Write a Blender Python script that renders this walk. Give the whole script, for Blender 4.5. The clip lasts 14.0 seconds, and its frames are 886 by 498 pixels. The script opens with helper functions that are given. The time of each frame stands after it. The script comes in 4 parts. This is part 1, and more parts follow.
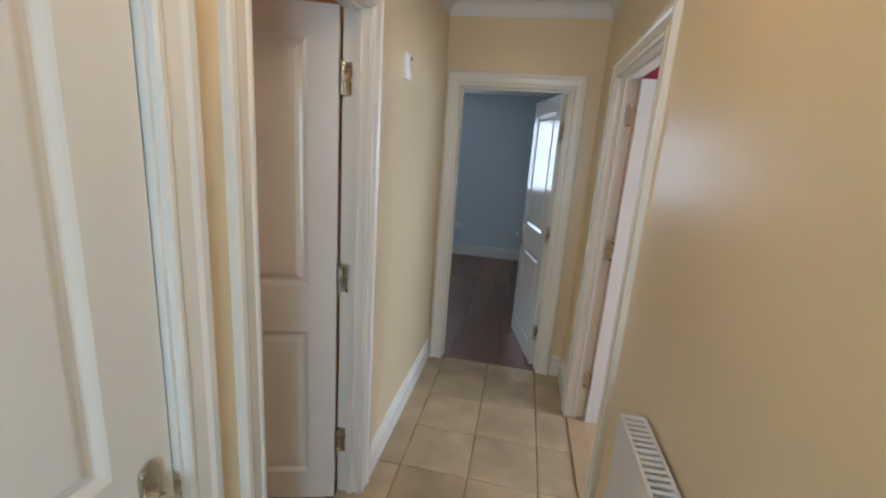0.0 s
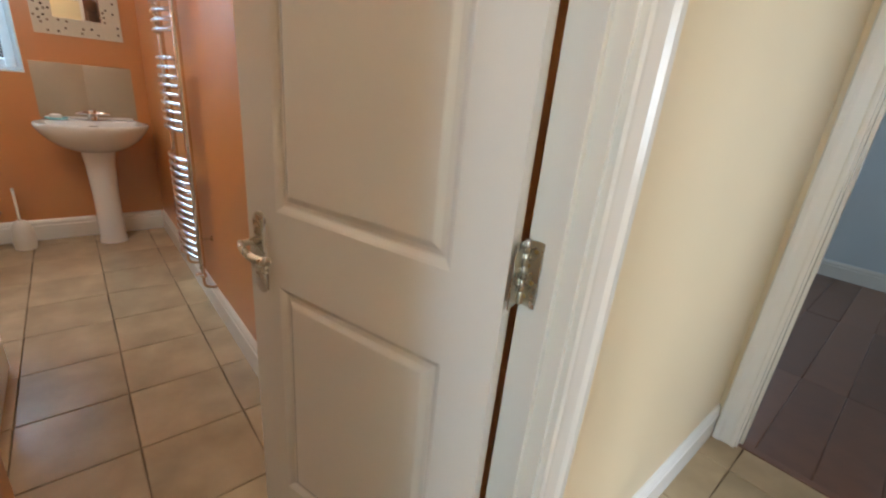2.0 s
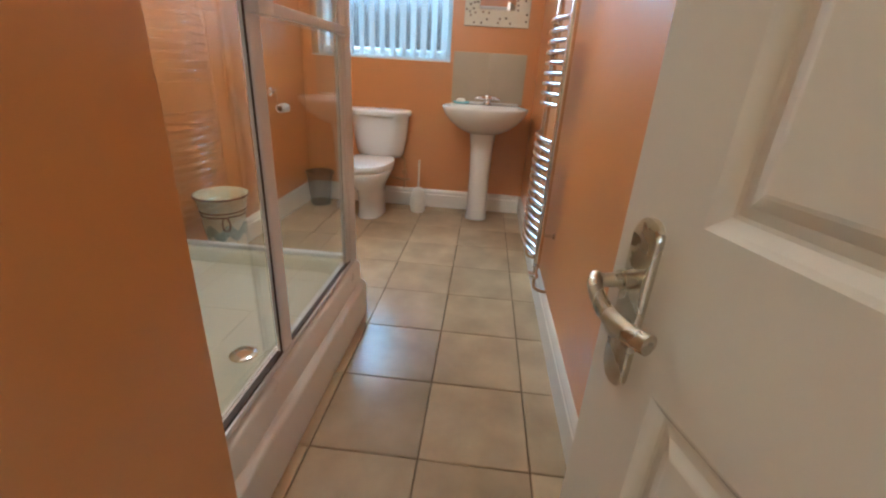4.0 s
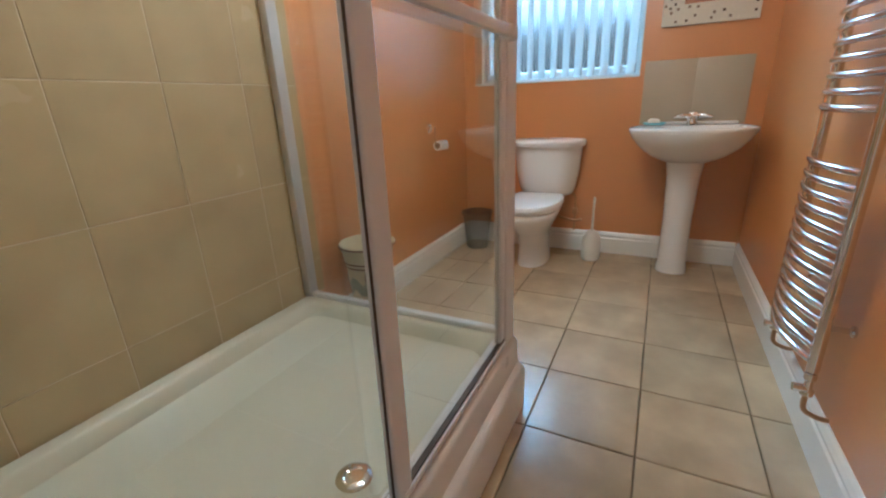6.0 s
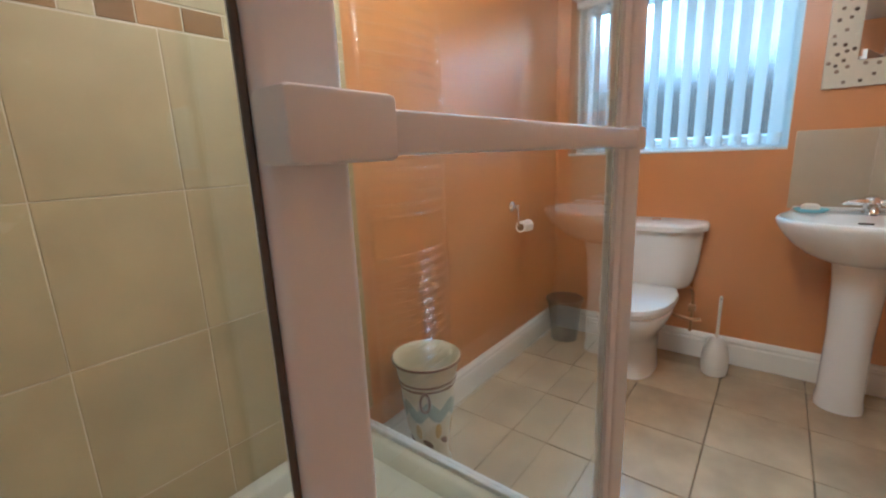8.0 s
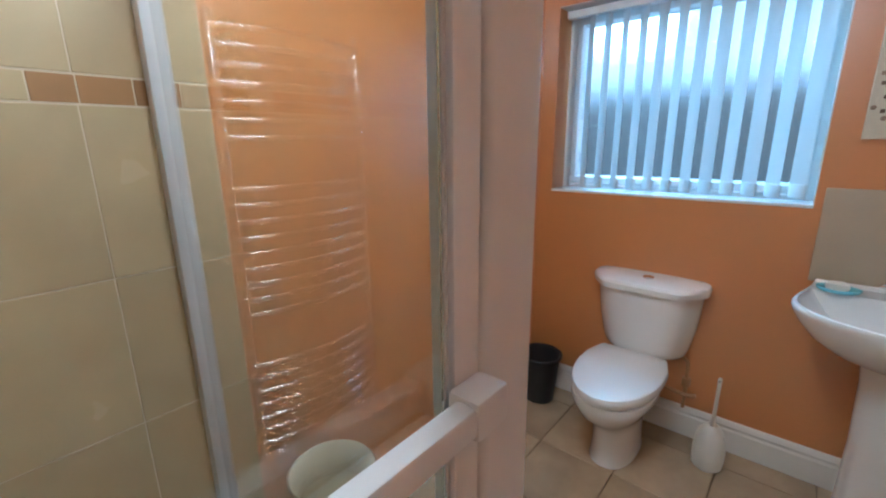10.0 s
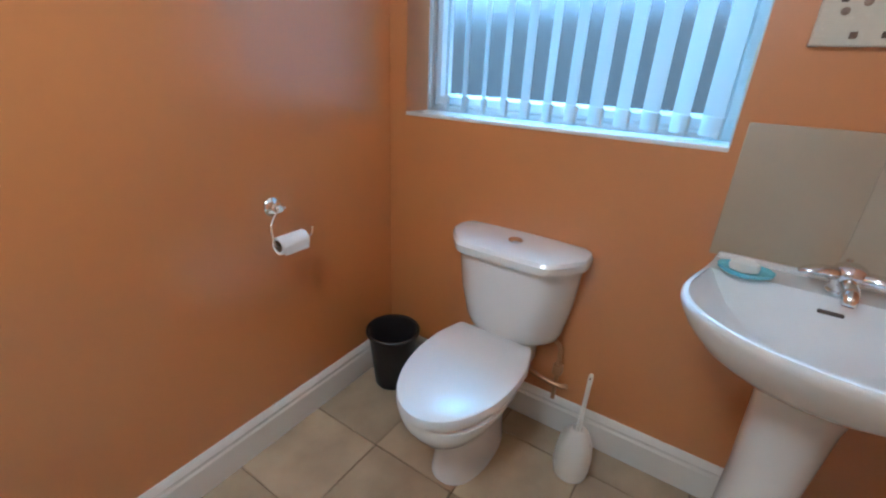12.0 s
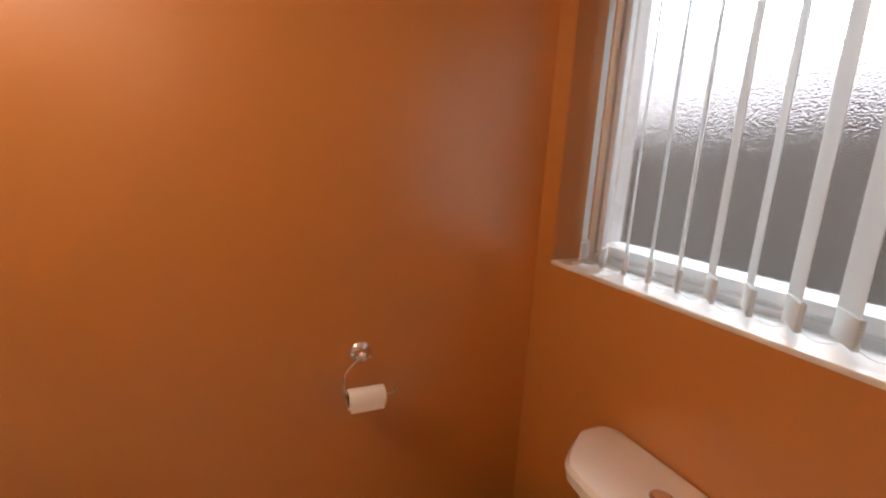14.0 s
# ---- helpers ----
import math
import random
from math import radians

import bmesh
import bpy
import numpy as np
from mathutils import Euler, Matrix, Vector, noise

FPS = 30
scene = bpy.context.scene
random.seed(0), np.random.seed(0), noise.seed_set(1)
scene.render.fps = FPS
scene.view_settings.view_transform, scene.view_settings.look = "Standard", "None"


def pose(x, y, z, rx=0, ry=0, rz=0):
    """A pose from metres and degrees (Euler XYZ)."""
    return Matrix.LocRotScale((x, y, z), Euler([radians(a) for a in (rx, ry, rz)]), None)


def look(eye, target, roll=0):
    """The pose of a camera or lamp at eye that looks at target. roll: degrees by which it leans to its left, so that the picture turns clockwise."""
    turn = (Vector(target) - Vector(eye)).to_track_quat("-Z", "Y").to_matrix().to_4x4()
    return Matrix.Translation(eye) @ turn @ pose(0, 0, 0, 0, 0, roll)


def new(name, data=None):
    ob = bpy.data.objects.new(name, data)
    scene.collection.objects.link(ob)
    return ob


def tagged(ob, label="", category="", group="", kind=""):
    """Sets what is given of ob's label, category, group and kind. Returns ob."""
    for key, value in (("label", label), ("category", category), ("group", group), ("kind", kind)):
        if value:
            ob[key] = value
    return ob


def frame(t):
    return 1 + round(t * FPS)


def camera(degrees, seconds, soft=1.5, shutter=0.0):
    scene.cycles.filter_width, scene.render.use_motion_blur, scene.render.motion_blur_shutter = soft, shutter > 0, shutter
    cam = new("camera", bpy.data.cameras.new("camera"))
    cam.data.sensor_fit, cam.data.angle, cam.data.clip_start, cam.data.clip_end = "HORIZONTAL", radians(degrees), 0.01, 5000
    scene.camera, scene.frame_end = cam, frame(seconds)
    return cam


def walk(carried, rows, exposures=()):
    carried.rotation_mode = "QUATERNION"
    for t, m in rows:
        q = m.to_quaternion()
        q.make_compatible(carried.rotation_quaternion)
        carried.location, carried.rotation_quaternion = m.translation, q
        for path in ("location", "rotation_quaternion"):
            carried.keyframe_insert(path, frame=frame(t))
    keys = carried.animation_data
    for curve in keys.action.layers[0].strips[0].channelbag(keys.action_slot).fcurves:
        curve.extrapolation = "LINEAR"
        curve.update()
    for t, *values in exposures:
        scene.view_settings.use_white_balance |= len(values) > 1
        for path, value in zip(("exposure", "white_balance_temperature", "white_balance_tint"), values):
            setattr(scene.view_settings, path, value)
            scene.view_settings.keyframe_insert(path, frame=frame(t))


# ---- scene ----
cam = camera(92.7, 14.0, soft=2.2)
PATH = [
    (0, (0.261, 0.389, 1.579), (-0.081, 2.305, 1.117), 4.1),
    (0.5, (0.24, 0.707, 1.536), (-0.234, 2.594, 1.07), 4.5),
    (1, (0.198, 0.986, 1.483), (-0.578, 2.746, 0.934), 5.0),
    (1.5, (0.091, 1.22, 1.389), (-0.977, 2.795, 0.773), 5.7),
    (2, (-0.028, 1.389, 1.306), (-1.428, 2.643, 0.622), 5.5),
    (2.5, (-0.13, 1.527, 1.25), (-1.787, 2.351, 0.492), 5.0),
    (3, (-0.269, 1.547, 1.198), (-2.049, 1.991, 0.402), 4.9),
    (3.5, (-0.443, 1.536, 1.173), (-2.273, 1.673, 0.376), 4.9),
    (4, (-0.617, 1.517, 1.133), (-2.454, 1.376, 0.353), 3.4),
    (4.2, (-0.669, 1.499, 1.118), (-2.501, 1.262, 0.352), 3.0),
    (6.3, (-1.187, 1.335, 1.072), (-2.841, 0.405, 0.44), -2.8),
    (6.5, (-1.231, 1.313, 1.089), (-2.866, 0.343, 0.466), -2.8),
    (7, (-1.302, 1.269, 1.126), (-2.896, 0.204, 0.555), -3.0),
    (7.5, (-1.409, 1.221, 1.173), (-2.97, 0.076, 0.668), -2.8),
    (8, (-1.515, 1.183, 1.228), (-3.044, -0.031, 0.795), -2.4),
    (8.2, (-1.552, 1.164, 1.256), (-3.069, -0.071, 0.839), -2.1),
    (10.3, (-2.147, 1.167, 1.466), (-3.62, -0.083, 0.947), -0.3),
    (10.5, (-2.225, 1.194, 1.456), (-3.713, -0.023, 0.907), 0.1),
    (11, (-2.428, 1.239, 1.426), (-3.957, 0.12, 0.784), 0.8),
    (11.5, (-2.646, 1.201, 1.389), (-4.191, 0.171, 0.645), 1.5),
    (12, (-2.835, 1.196, 1.369), (-4.384, 0.205, 0.582), 2.6),
    (12.5, (-3.019, 1.253, 1.377), (-4.514, 0.151, 0.636), 3.1),
    (13, (-3.159, 1.262, 1.431), (-4.508, -0.057, 0.767), 2.8),
    (13.5, (-3.245, 1.177, 1.444), (-4.415, -0.359, 0.923), 3.7),
    (14, (-3.382, 1.173, 1.493), (-4.171, -0.621, 1.092), 3.0),
]
walk(cam, [(t, look(eye, target, roll)) for t, eye, target, roll in PATH],
     [(0, 1.15, 6100, 15), (0.5, 1.1, 6500, 15), (1, 1.2, 6300, 14), (1.5, 1.5, 6500, 14), (2.0, 1.7, 6300, 13), (2.5, 1.85, 5600, 10), (3.5, 2.05, 5300, 7), (4.2, 2.0, 5700, 6), (6.3, 1.95, 5150, 1), (8.2, 1.95, 5100, 2), (10.3, 1.72, 4700, 2), (12.0, 1.9, 4600, 1), (12.5, 1.88, 4550, 0), (13.0, 1.85, 5000, 4), (13.5, 1.6, 7200, 18), (14, 1.38, 9400, 35)])

# ---- world and lights ----
world = bpy.data.worlds.new("sky")
scene.world = world
world.use_nodes = True
wn = world.node_tree
sky = wn.nodes.new("ShaderNodeTexSky")
sky.sky_type = "NISHITA"
sky.sun_disc = False
sky.sun_elevation = radians(40)
sky.sun_rotation = radians(60)
sky.dust_density = 4.0
sky.air_density = 1.0
wn.nodes["Background"].inputs[1].default_value = 0.15
wn.links.new(sky.outputs[0], wn.nodes["Background"].inputs[0])
sun = new("sun", bpy.data.lights.new("sun", "SUN"))
sun.data.energy, sun.data.angle, sun.data.color = 0.8, radians(14), (1.0, 0.96, 0.9)
sun.matrix_world = look((6, 3.5, 5.8), (0, 0, 0))


def lamp(name, at, watts, colour, size):
    ob = new(name, bpy.data.lights.new(name, "POINT"))
    ob.data.energy, ob.data.color, ob.data.shadow_soft_size = watts, colour, size
    ob.location = at
    return ob


def window_light(name, eye, target, width, height, watts, colour):
    ob = new(name, bpy.data.lights.new(name, "AREA"))
    ob.data.shape, ob.data.size, ob.data.size_y = "RECTANGLE", width, height
    ob.data.energy, ob.data.color = watts, colour
    ob.matrix_world = look(eye, target)
    return ob


DAY = (0.66, 0.84, 1.0)
lamp("hall_ceiling_lamp", (0.17, 1.15, 2.38), 3.0, (1.0, 0.74, 0.46), 0.09)
lamp("bathroom_ceiling_lamp", (-2.48, 0.78, 2.31), 10.8, (1.0, 0.93, 0.82), 0.16)
window_light("far_room_daylight", (-1.65, 6.80, 1.57), (-1.65, 5.0, 1.50), 1.26, 1.0, 7.5, DAY)
window_light("side_room_daylight", (3.6, 2.0, 1.5), (0.8, 2.6, 1.2), 1.6, 1.2, 34, DAY)
window_light("entrance_daylight", (0.45, -0.86, 1.25), (-0.3, 1.2, 1.0), 0.5, 1.5, 11.5, (0.56, 0.80, 1.0))
window_light("bathroom_daylight", (-4.95, -0.30, 2.55), (-3.7, 0.70, 1.35), 1.8, 1.0, 36, (0.48, 0.79, 1.0))

# ---- materials ----


def material(name, colour, rough=0.5, metal=0.0, vary=0.08, scale=6.0, fine=90.0, bump=0.02, rough_vary=0.08, coat=0.0, by_object=0.0, spec=0.5, cloud=0.0):
    m = bpy.data.materials.new(name)
    m.use_nodes = True
    nt = m.node_tree
    p = nt.nodes["Principled BSDF"]
    tc = nt.nodes.new("ShaderNodeTexCoord")
    n1 = nt.nodes.new("ShaderNodeTexNoise")
    n1.inputs["Scale"].default_value, n1.inputs["Detail"].default_value = scale, 5
    n2 = nt.nodes.new("ShaderNodeTexNoise")
    n2.inputs["Scale"].default_value, n2.inputs["Detail"].default_value = fine, 3
    where = tc.outputs["Object"]
    if by_object:
        own = nt.nodes.new("ShaderNodeObjectInfo")
        spread = nt.nodes.new("ShaderNodeVectorMath")
        spread.operation = "MULTIPLY_ADD"
        spread.inputs[1].default_value = (37.0, 53.0, 71.0)
        nt.links.new(own.outputs["Random"], spread.inputs[0])
        nt.links.new(where, spread.inputs[2])
        where = spread.outputs[0]
    nt.links.new(where, n1.inputs["Vector"])
    nt.links.new(where, n2.inputs["Vector"])
    mix = nt.nodes.new("ShaderNodeMix")
    mix.data_type = "RGBA"
    mix.inputs["A"].default_value = (*[c * (1 - vary) for c in colour], 1)
    mix.inputs["B"].default_value = (*[min(1, c * (1 + vary)) for c in colour], 1)
    tone = n1.outputs["Fac"]
    if cloud:
        sharpen = nt.nodes.new("ShaderNodeMapRange")
        sharpen.inputs["From Min"].default_value, sharpen.inputs["From Max"].default_value = 0.5 - cloud, 0.5 + cloud
        nt.links.new(tone, sharpen.inputs["Value"])
        tone = sharpen.outputs["Result"]
    nt.links.new(tone, mix.inputs["Factor"])
    out = mix.outputs["Result"]
    if by_object:
        info = nt.nodes.new("ShaderNodeObjectInfo")
        ramp = nt.nodes.new("ShaderNodeMapRange")
        ramp.inputs["To Min"].default_value, ramp.inputs["To Max"].default_value = 1 - by_object, 1 + by_object
        nt.links.new(info.outputs["Random"], ramp.inputs["Value"])
        hsv = nt.nodes.new("ShaderNodeHueSaturation")
        nt.links.new(ramp.outputs["Result"], hsv.inputs["Value"])
        nt.links.new(out, hsv.inputs["Color"])
        out = hsv.outputs["Color"]
    nt.links.new(out, p.inputs["Base Color"])
    rr = nt.nodes.new("ShaderNodeMapRange")
    rr.inputs["To Min"].default_value, rr.inputs["To Max"].default_value = max(0.0, rough - rough_vary), min(1.0, rough + rough_vary)
    nt.links.new(n1.outputs["Fac"], rr.inputs["Value"])
    nt.links.new(rr.outputs["Result"], p.inputs["Roughness"])
    p.inputs["Metallic"].default_value = metal
    p.inputs["Coat Weight"].default_value = coat
    p.inputs["Specular IOR Level"].default_value = spec
    if bump:
        b = nt.nodes.new("ShaderNodeBump")
        b.inputs["Strength"].default_value, b.inputs["Distance"].default_value = bump, 0.01
        nt.links.new(n2.outputs["Fac"], b.inputs["Height"])
        nt.links.new(b.outputs["Normal"], p.inputs["Normal"])
    return m


ORANGE = material("orange_satin_paint", (0.60, 0.235, 0.058), 0.32, vary=0.06, scale=2.2, fine=160, bump=0.03, rough_vary=0.05, spec=1.0)
ORANGE.node_tree.nodes["Principled BSDF"].inputs["IOR"].default_value = 1.72
CREAM = material("cream_satin_paint", (0.74, 0.60, 0.385), 0.32, vary=0.04, scale=2.0, fine=150, bump=0.03, spec=0.8)
BLUEGREY = material("pale_blue_paint", (0.62, 0.68, 0.70), 0.6, vary=0.04, scale=2.0, fine=150, bump=0.05)
RED = material("crimson_paint", (0.32, 0.02, 0.035), 0.55, vary=0.06, scale=2.0, fine=150, bump=0.05)
PLASTER = material("white_ceiling_paint", (0.78, 0.77, 0.74), 0.8, vary=0.03, scale=2.0, fine=120, bump=0.08)
GLOSS = material("white_gloss_paint", (0.80, 0.77, 0.70), 0.22, vary=0.03, scale=3.0, fine=60, bump=0.012, rough_vary=0.05)
DOORWHITE = material("white_door_paint", (0.78, 0.75, 0.69), 0.15, vary=0.03, scale=3.0, fine=220, bump=0.015, rough_vary=0.05, spec=0.9)
CERAMIC = material("white_glazed_ceramic", (0.80, 0.79, 0.76), 0.10, vary=0.02, scale=3.0, fine=20, bump=0.004, rough_vary=0.03, coat=0.3)
SEATWHITE = material("white_seat_plastic", (0.82, 0.82, 0.81), 0.22, vary=0.02, scale=4.0, fine=60, bump=0.006)
ACRYLIC = material("cream_acrylic", (0.68, 0.65, 0.52), 0.25, vary=0.03, scale=3.0, fine=40, bump=0.006)
PLINTH = material("white_acrylic_panel", (0.78, 0.75, 0.69), 0.30, vary=0.03, scale=3.0, fine=40, bump=0.006)
FRAMEWHITE = material("white_coated_aluminium", (0.74, 0.735, 0.73), 0.32, vary=0.03, scale=5.0, fine=120, bump=0.008)
GREYTRIM = material("grey_coated_aluminium", (0.55, 0.55, 0.54), 0.35, vary=0.04, scale=5.0, fine=120, bump=0.008)
UPVC = material("white_window_plastic", (0.82, 0.83, 0.83), 0.28, vary=0.02, scale=4.0, fine=80, bump=0.005)
CHROME = material("chrome", (0.80, 0.80, 0.80), 0.07, metal=1.0, vary=0.03, scale=8.0, fine=40, bump=0.004, rough_vary=0.04)
RAIL = material("worn_chrome", (0.82, 0.80, 0.80), 0.12, metal=1.0, vary=0.04, scale=8.0, fine=60, bump=0.004, rough_vary=0.04)
STEEL = material("worn_steel", (0.56, 0.52, 0.44), 0.28, metal=1.0, vary=0.12, scale=30.0, fine=160, bump=0.03)
BRASS = material("worn_brass", (0.58, 0.44, 0.22), 0.30, metal=1.0, vary=0.12, scale=30.0, fine=160, bump=0.03)
RUBBER = material("dark_rubber_seal", (0.09, 0.065, 0.05), 0.6, vary=0.1, scale=20.0, bump=0.02)
BLACKPLASTIC = material("black_plastic", (0.018, 0.016, 0.016), 0.42, vary=0.1, scale=10.0, fine=120, bump=0.02)
GROUT = material("brown_grout", (0.20, 0.14, 0.085), 0.9, vary=0.15, scale=20.0, fine=200, bump=0.1)
PALEGROUT = material("pale_grout", (0.66, 0.56, 0.38), 0.85, vary=0.08, scale=20.0, fine=200, bump=0.08)
FLOORTILE = material("beige_floor_tile", (0.46, 0.35, 0.215), 0.20, vary=0.18, scale=5.0, fine=45, bump=0.05, rough_vary=0.14, by_object=0.10, cloud=0.22)
WALLTILE = material("beige_wall_tile", (0.50, 0.40, 0.23), 0.24, vary=0.10, scale=6.0, fine=30, bump=0.02, rough_vary=0.08, by_object=0.03, cloud=0.24)
SPLASHTILE = material("stone_splash_tile", (0.45, 0.37, 0.255), 0.42, vary=0.09, scale=5.0, fine=30, bump=0.02, by_object=0.02)
BORDERTILE = material("brown_border_tile", (0.34, 0.19, 0.08), 0.22, vary=0.14, scale=14.0, fine=40, bump=0.02, by_object=0.3)
LAMINATE = material("brown_laminate", (0.20, 0.10, 0.062), 0.36, vary=0.25, scale=9.0, fine=70, bump=0.03, by_object=0.18)
PALEWOOD = material("pale_oak_boards", (0.52, 0.36, 0.20), 0.40, vary=0.14, scale=9.0, fine=70, bump=0.03, by_object=0.1)
PAPER = material("white_tissue", (0.84, 0.82, 0.79), 0.95, vary=0.03, scale=30.0, fine=220, bump=0.12, spec=0.2)
CARD = material("brown_card", (0.24, 0.15, 0.09), 0.9, vary=0.1, scale=20.0, fine=160, bump=0.06)
SOAP = material("white_soap", (0.84, 0.84, 0.78), 0.4, vary=0.03, scale=20.0, bump=0.01)
BRUSHWHITE = material("white_plastic", (0.74, 0.70, 0.62), 0.3, vary=0.04, scale=12.0, fine=80, bump=0.006)
STICKER = material("yellowed_sticker", (0.72, 0.62, 0.34), 0.7, vary=0.1, scale=40.0, bump=0.02)
CREAMWARE = material("cream_earthenware", (0.70, 0.63, 0.44), 0.30, vary=0.06, scale=14.0, fine=60, bump=0.01)
BROWNGLAZE = material("brown_glaze_band", (0.16, 0.07, 0.045), 0.3, vary=0.15, scale=20.0, bump=0.01)
GREENGLAZE = material("grey_green_glaze", (0.30, 0.36, 0.28), 0.35, vary=0.25, scale=30.0, bump=0.01)
GOLDGLAZE = material("yellow_brown_glaze", (0.55, 0.34, 0.08), 0.35, vary=0.3, scale=30.0, bump=0.01)
MOSAICCREAM = material("cream_mosaic_frame", (0.66, 0.62, 0.50), 0.25, vary=0.05, scale=60.0, fine=160, bump=0.06)
MOSAICDOT = material("brown_glass_dot", (0.21, 0.16, 0.12), 0.1, vary=0.2, scale=60.0, bump=0.01, by_object=0.6)
FENCE = material("dark_grey_render", (0.040, 0.052, 0.058), 0.9, vary=0.2, scale=1.5, fine=60, bump=0.2)
PAVING = material("grey_concrete_ground", (0.20, 0.20, 0.19), 0.9, vary=0.15, scale=1.0, fine=40, bump=0.2)
COPPER = material("painted_pipe", (0.50, 0.30, 0.16), 0.35, metal=0.6, vary=0.1, scale=30.0, bump=0.01)


def glass(name, rough, colour, bump=0.0, scale=60.0):
    m = bpy.data.materials.new(name)
    m.use_nodes = True
    nt = m.node_tree
    p = nt.nodes["Principled BSDF"]
    p.inputs["Base Color"].default_value = (*colour, 1)
    p.inputs["Roughness"].default_value = rough
    p.inputs["Transmission Weight"].default_value = 1.0
    p.inputs["IOR"].default_value = 1.52
    if bump:
        tc = nt.nodes.new("ShaderNodeTexCoord")
        vo = nt.nodes.new("ShaderNodeTexVoronoi")
        vo.feature = "SMOOTH_F1"
        vo.inputs["Scale"].default_value = scale
        no = nt.nodes.new("ShaderNodeTexNoise")
        no.inputs["Scale"].default_value = scale * 0.6
        mx = nt.nodes.new("ShaderNodeMath")
        mx.operation = "ADD"
        b = nt.nodes.new("ShaderNodeBump")
        b.inputs["Strength"].default_value, b.inputs["Distance"].default_value = bump, 0.01
        nt.links.new(tc.outputs["Object"], vo.inputs["Vector"])
        nt.links.new(tc.outputs["Object"], no.inputs["Vector"])
        nt.links.new(vo.outputs["Distance"], mx.inputs[0])
        nt.links.new(no.outputs["Fac"], mx.inputs[1])
        nt.links.new(mx.outputs[0], b.inputs["Height"])
        nt.links.new(b.outputs["Normal"], p.inputs["Normal"])
    return m


CLEARGLASS = glass("clear_shower_glass", 0.0, (0.97, 0.98, 0.97))
OBSCURE = glass("obscure_window_glass", 0.12, (0.96, 0.98, 1.0), 0.11, 270)
BLUEGLASS = material("turquoise_plastic", (0.28, 0.66, 0.74), 0.2, vary=0.06, scale=30.0, bump=0.004)

FABRIC = bpy.data.materials.new("white_blind_fabric")
FABRIC.use_nodes = True
_nt = FABRIC.node_tree
_p = _nt.nodes["Principled BSDF"]
_p.inputs["Base Color"].default_value, _p.inputs["Roughness"].default_value = (0.73, 0.75, 0.75, 1), 0.8
_tr = _nt.nodes.new("ShaderNodeBsdfTranslucent")
_tr.inputs["Color"].default_value = (0.75, 0.80, 0.82, 1)
_mx = _nt.nodes.new("ShaderNodeMixShader")
_mx.inputs[0].default_value = 0.32
_nt.links.new(_p.outputs[0], _mx.inputs[1])
_nt.links.new(_tr.outputs[0], _mx.inputs[2])
_nt.links.new(_mx.outputs[0], _nt.nodes["Material Output"].inputs["Surface"])
_wv = _nt.nodes.new("ShaderNodeTexNoise")
_wv.inputs["Scale"].default_value = 300
_bp = _nt.nodes.new("ShaderNodeBump")
_bp.inputs["Strength"].default_value, _bp.inputs["Distance"].default_value = 0.1, 0.005
_nt.links.new(_wv.outputs["Fac"], _bp.inputs["Height"])
_nt.links.new(_bp.outputs["Normal"], _p.inputs["Normal"])

MIRROR = material("mirror_glass", (0.88, 0.88, 0.87), 0.015, metal=1.0, vary=0.01, bump=0.0, rough_vary=0.01)

# ---- mesh helpers ----


def box(bm, x0, y0, z0, x1, y1, z1):
    v = [bm.verts.new((x, y, z)) for x in (x0, x1) for y in (y0, y1) for z in (z0, z1)]
    for f in ((0, 1, 3, 2), (4, 6, 7, 5), (0, 4, 5, 1), (2, 3, 7, 6), (0, 2, 6, 4), (1, 5, 7, 3)):
        bm.faces.new([v[i] for i in f])
    return v


def rounded(bm, x0, y0, z0, x1, y1, z1, r=0.004, seg=2):
    v = box(bm, x0, y0, z0, x1, y1, z1)
    edges = {e for w in v for e in w.link_edges}
    bmesh.ops.bevel(bm, geom=list(edges), offset=r, segments=seg, affect="EDGES", profile=0.5)


def loft(bm, rings, cap_start=True, cap_end=True, closed=True):
    rows = [[bm.verts.new(p) for p in ring] for ring in rings]
    n = len(rows[0])
    for a, b in zip(rows, rows[1:]):
        for i in range(n if closed else n - 1):
            j = (i + 1) % n
            bm.faces.new((a[i], a[j], b[j], b[i]))
    if cap_start:
        bm.faces.new(list(reversed(rows[0])))
    if cap_end:
        bm.faces.new(rows[-1])
    return rows


def lathe(bm, profile, seg=40, at=(0, 0, 0), cap_start=True, cap_end=True):
    rings = [[(at[0] + r * math.cos(2 * math.pi * i / seg), at[1] + r * math.sin(2 * math.pi * i / seg), at[2] + z) for i in range(seg)] for r, z in profile]
    loft(bm, rings, cap_start, cap_end)


def tube(bm, points, radius, seg=10):
    pts = [Vector(p) for p in points]
    rings = []
    side = None
    for i, p in enumerate(pts):
        d = (pts[min(i + 1, len(pts) - 1)] - pts[max(i - 1, 0)]).normalized()
        if side is None:
            side = d.orthogonal().normalized()
        side = (side - d * side.dot(d)).normalized()
        up = d.cross(side)
        r = radius[i] if isinstance(radius, (list, tuple)) else radius
        rings.append([p + (side * math.cos(2 * math.pi * k / seg) + up * math.sin(2 * math.pi * k / seg)) * r for k in range(seg)])
    loft(bm, rings)


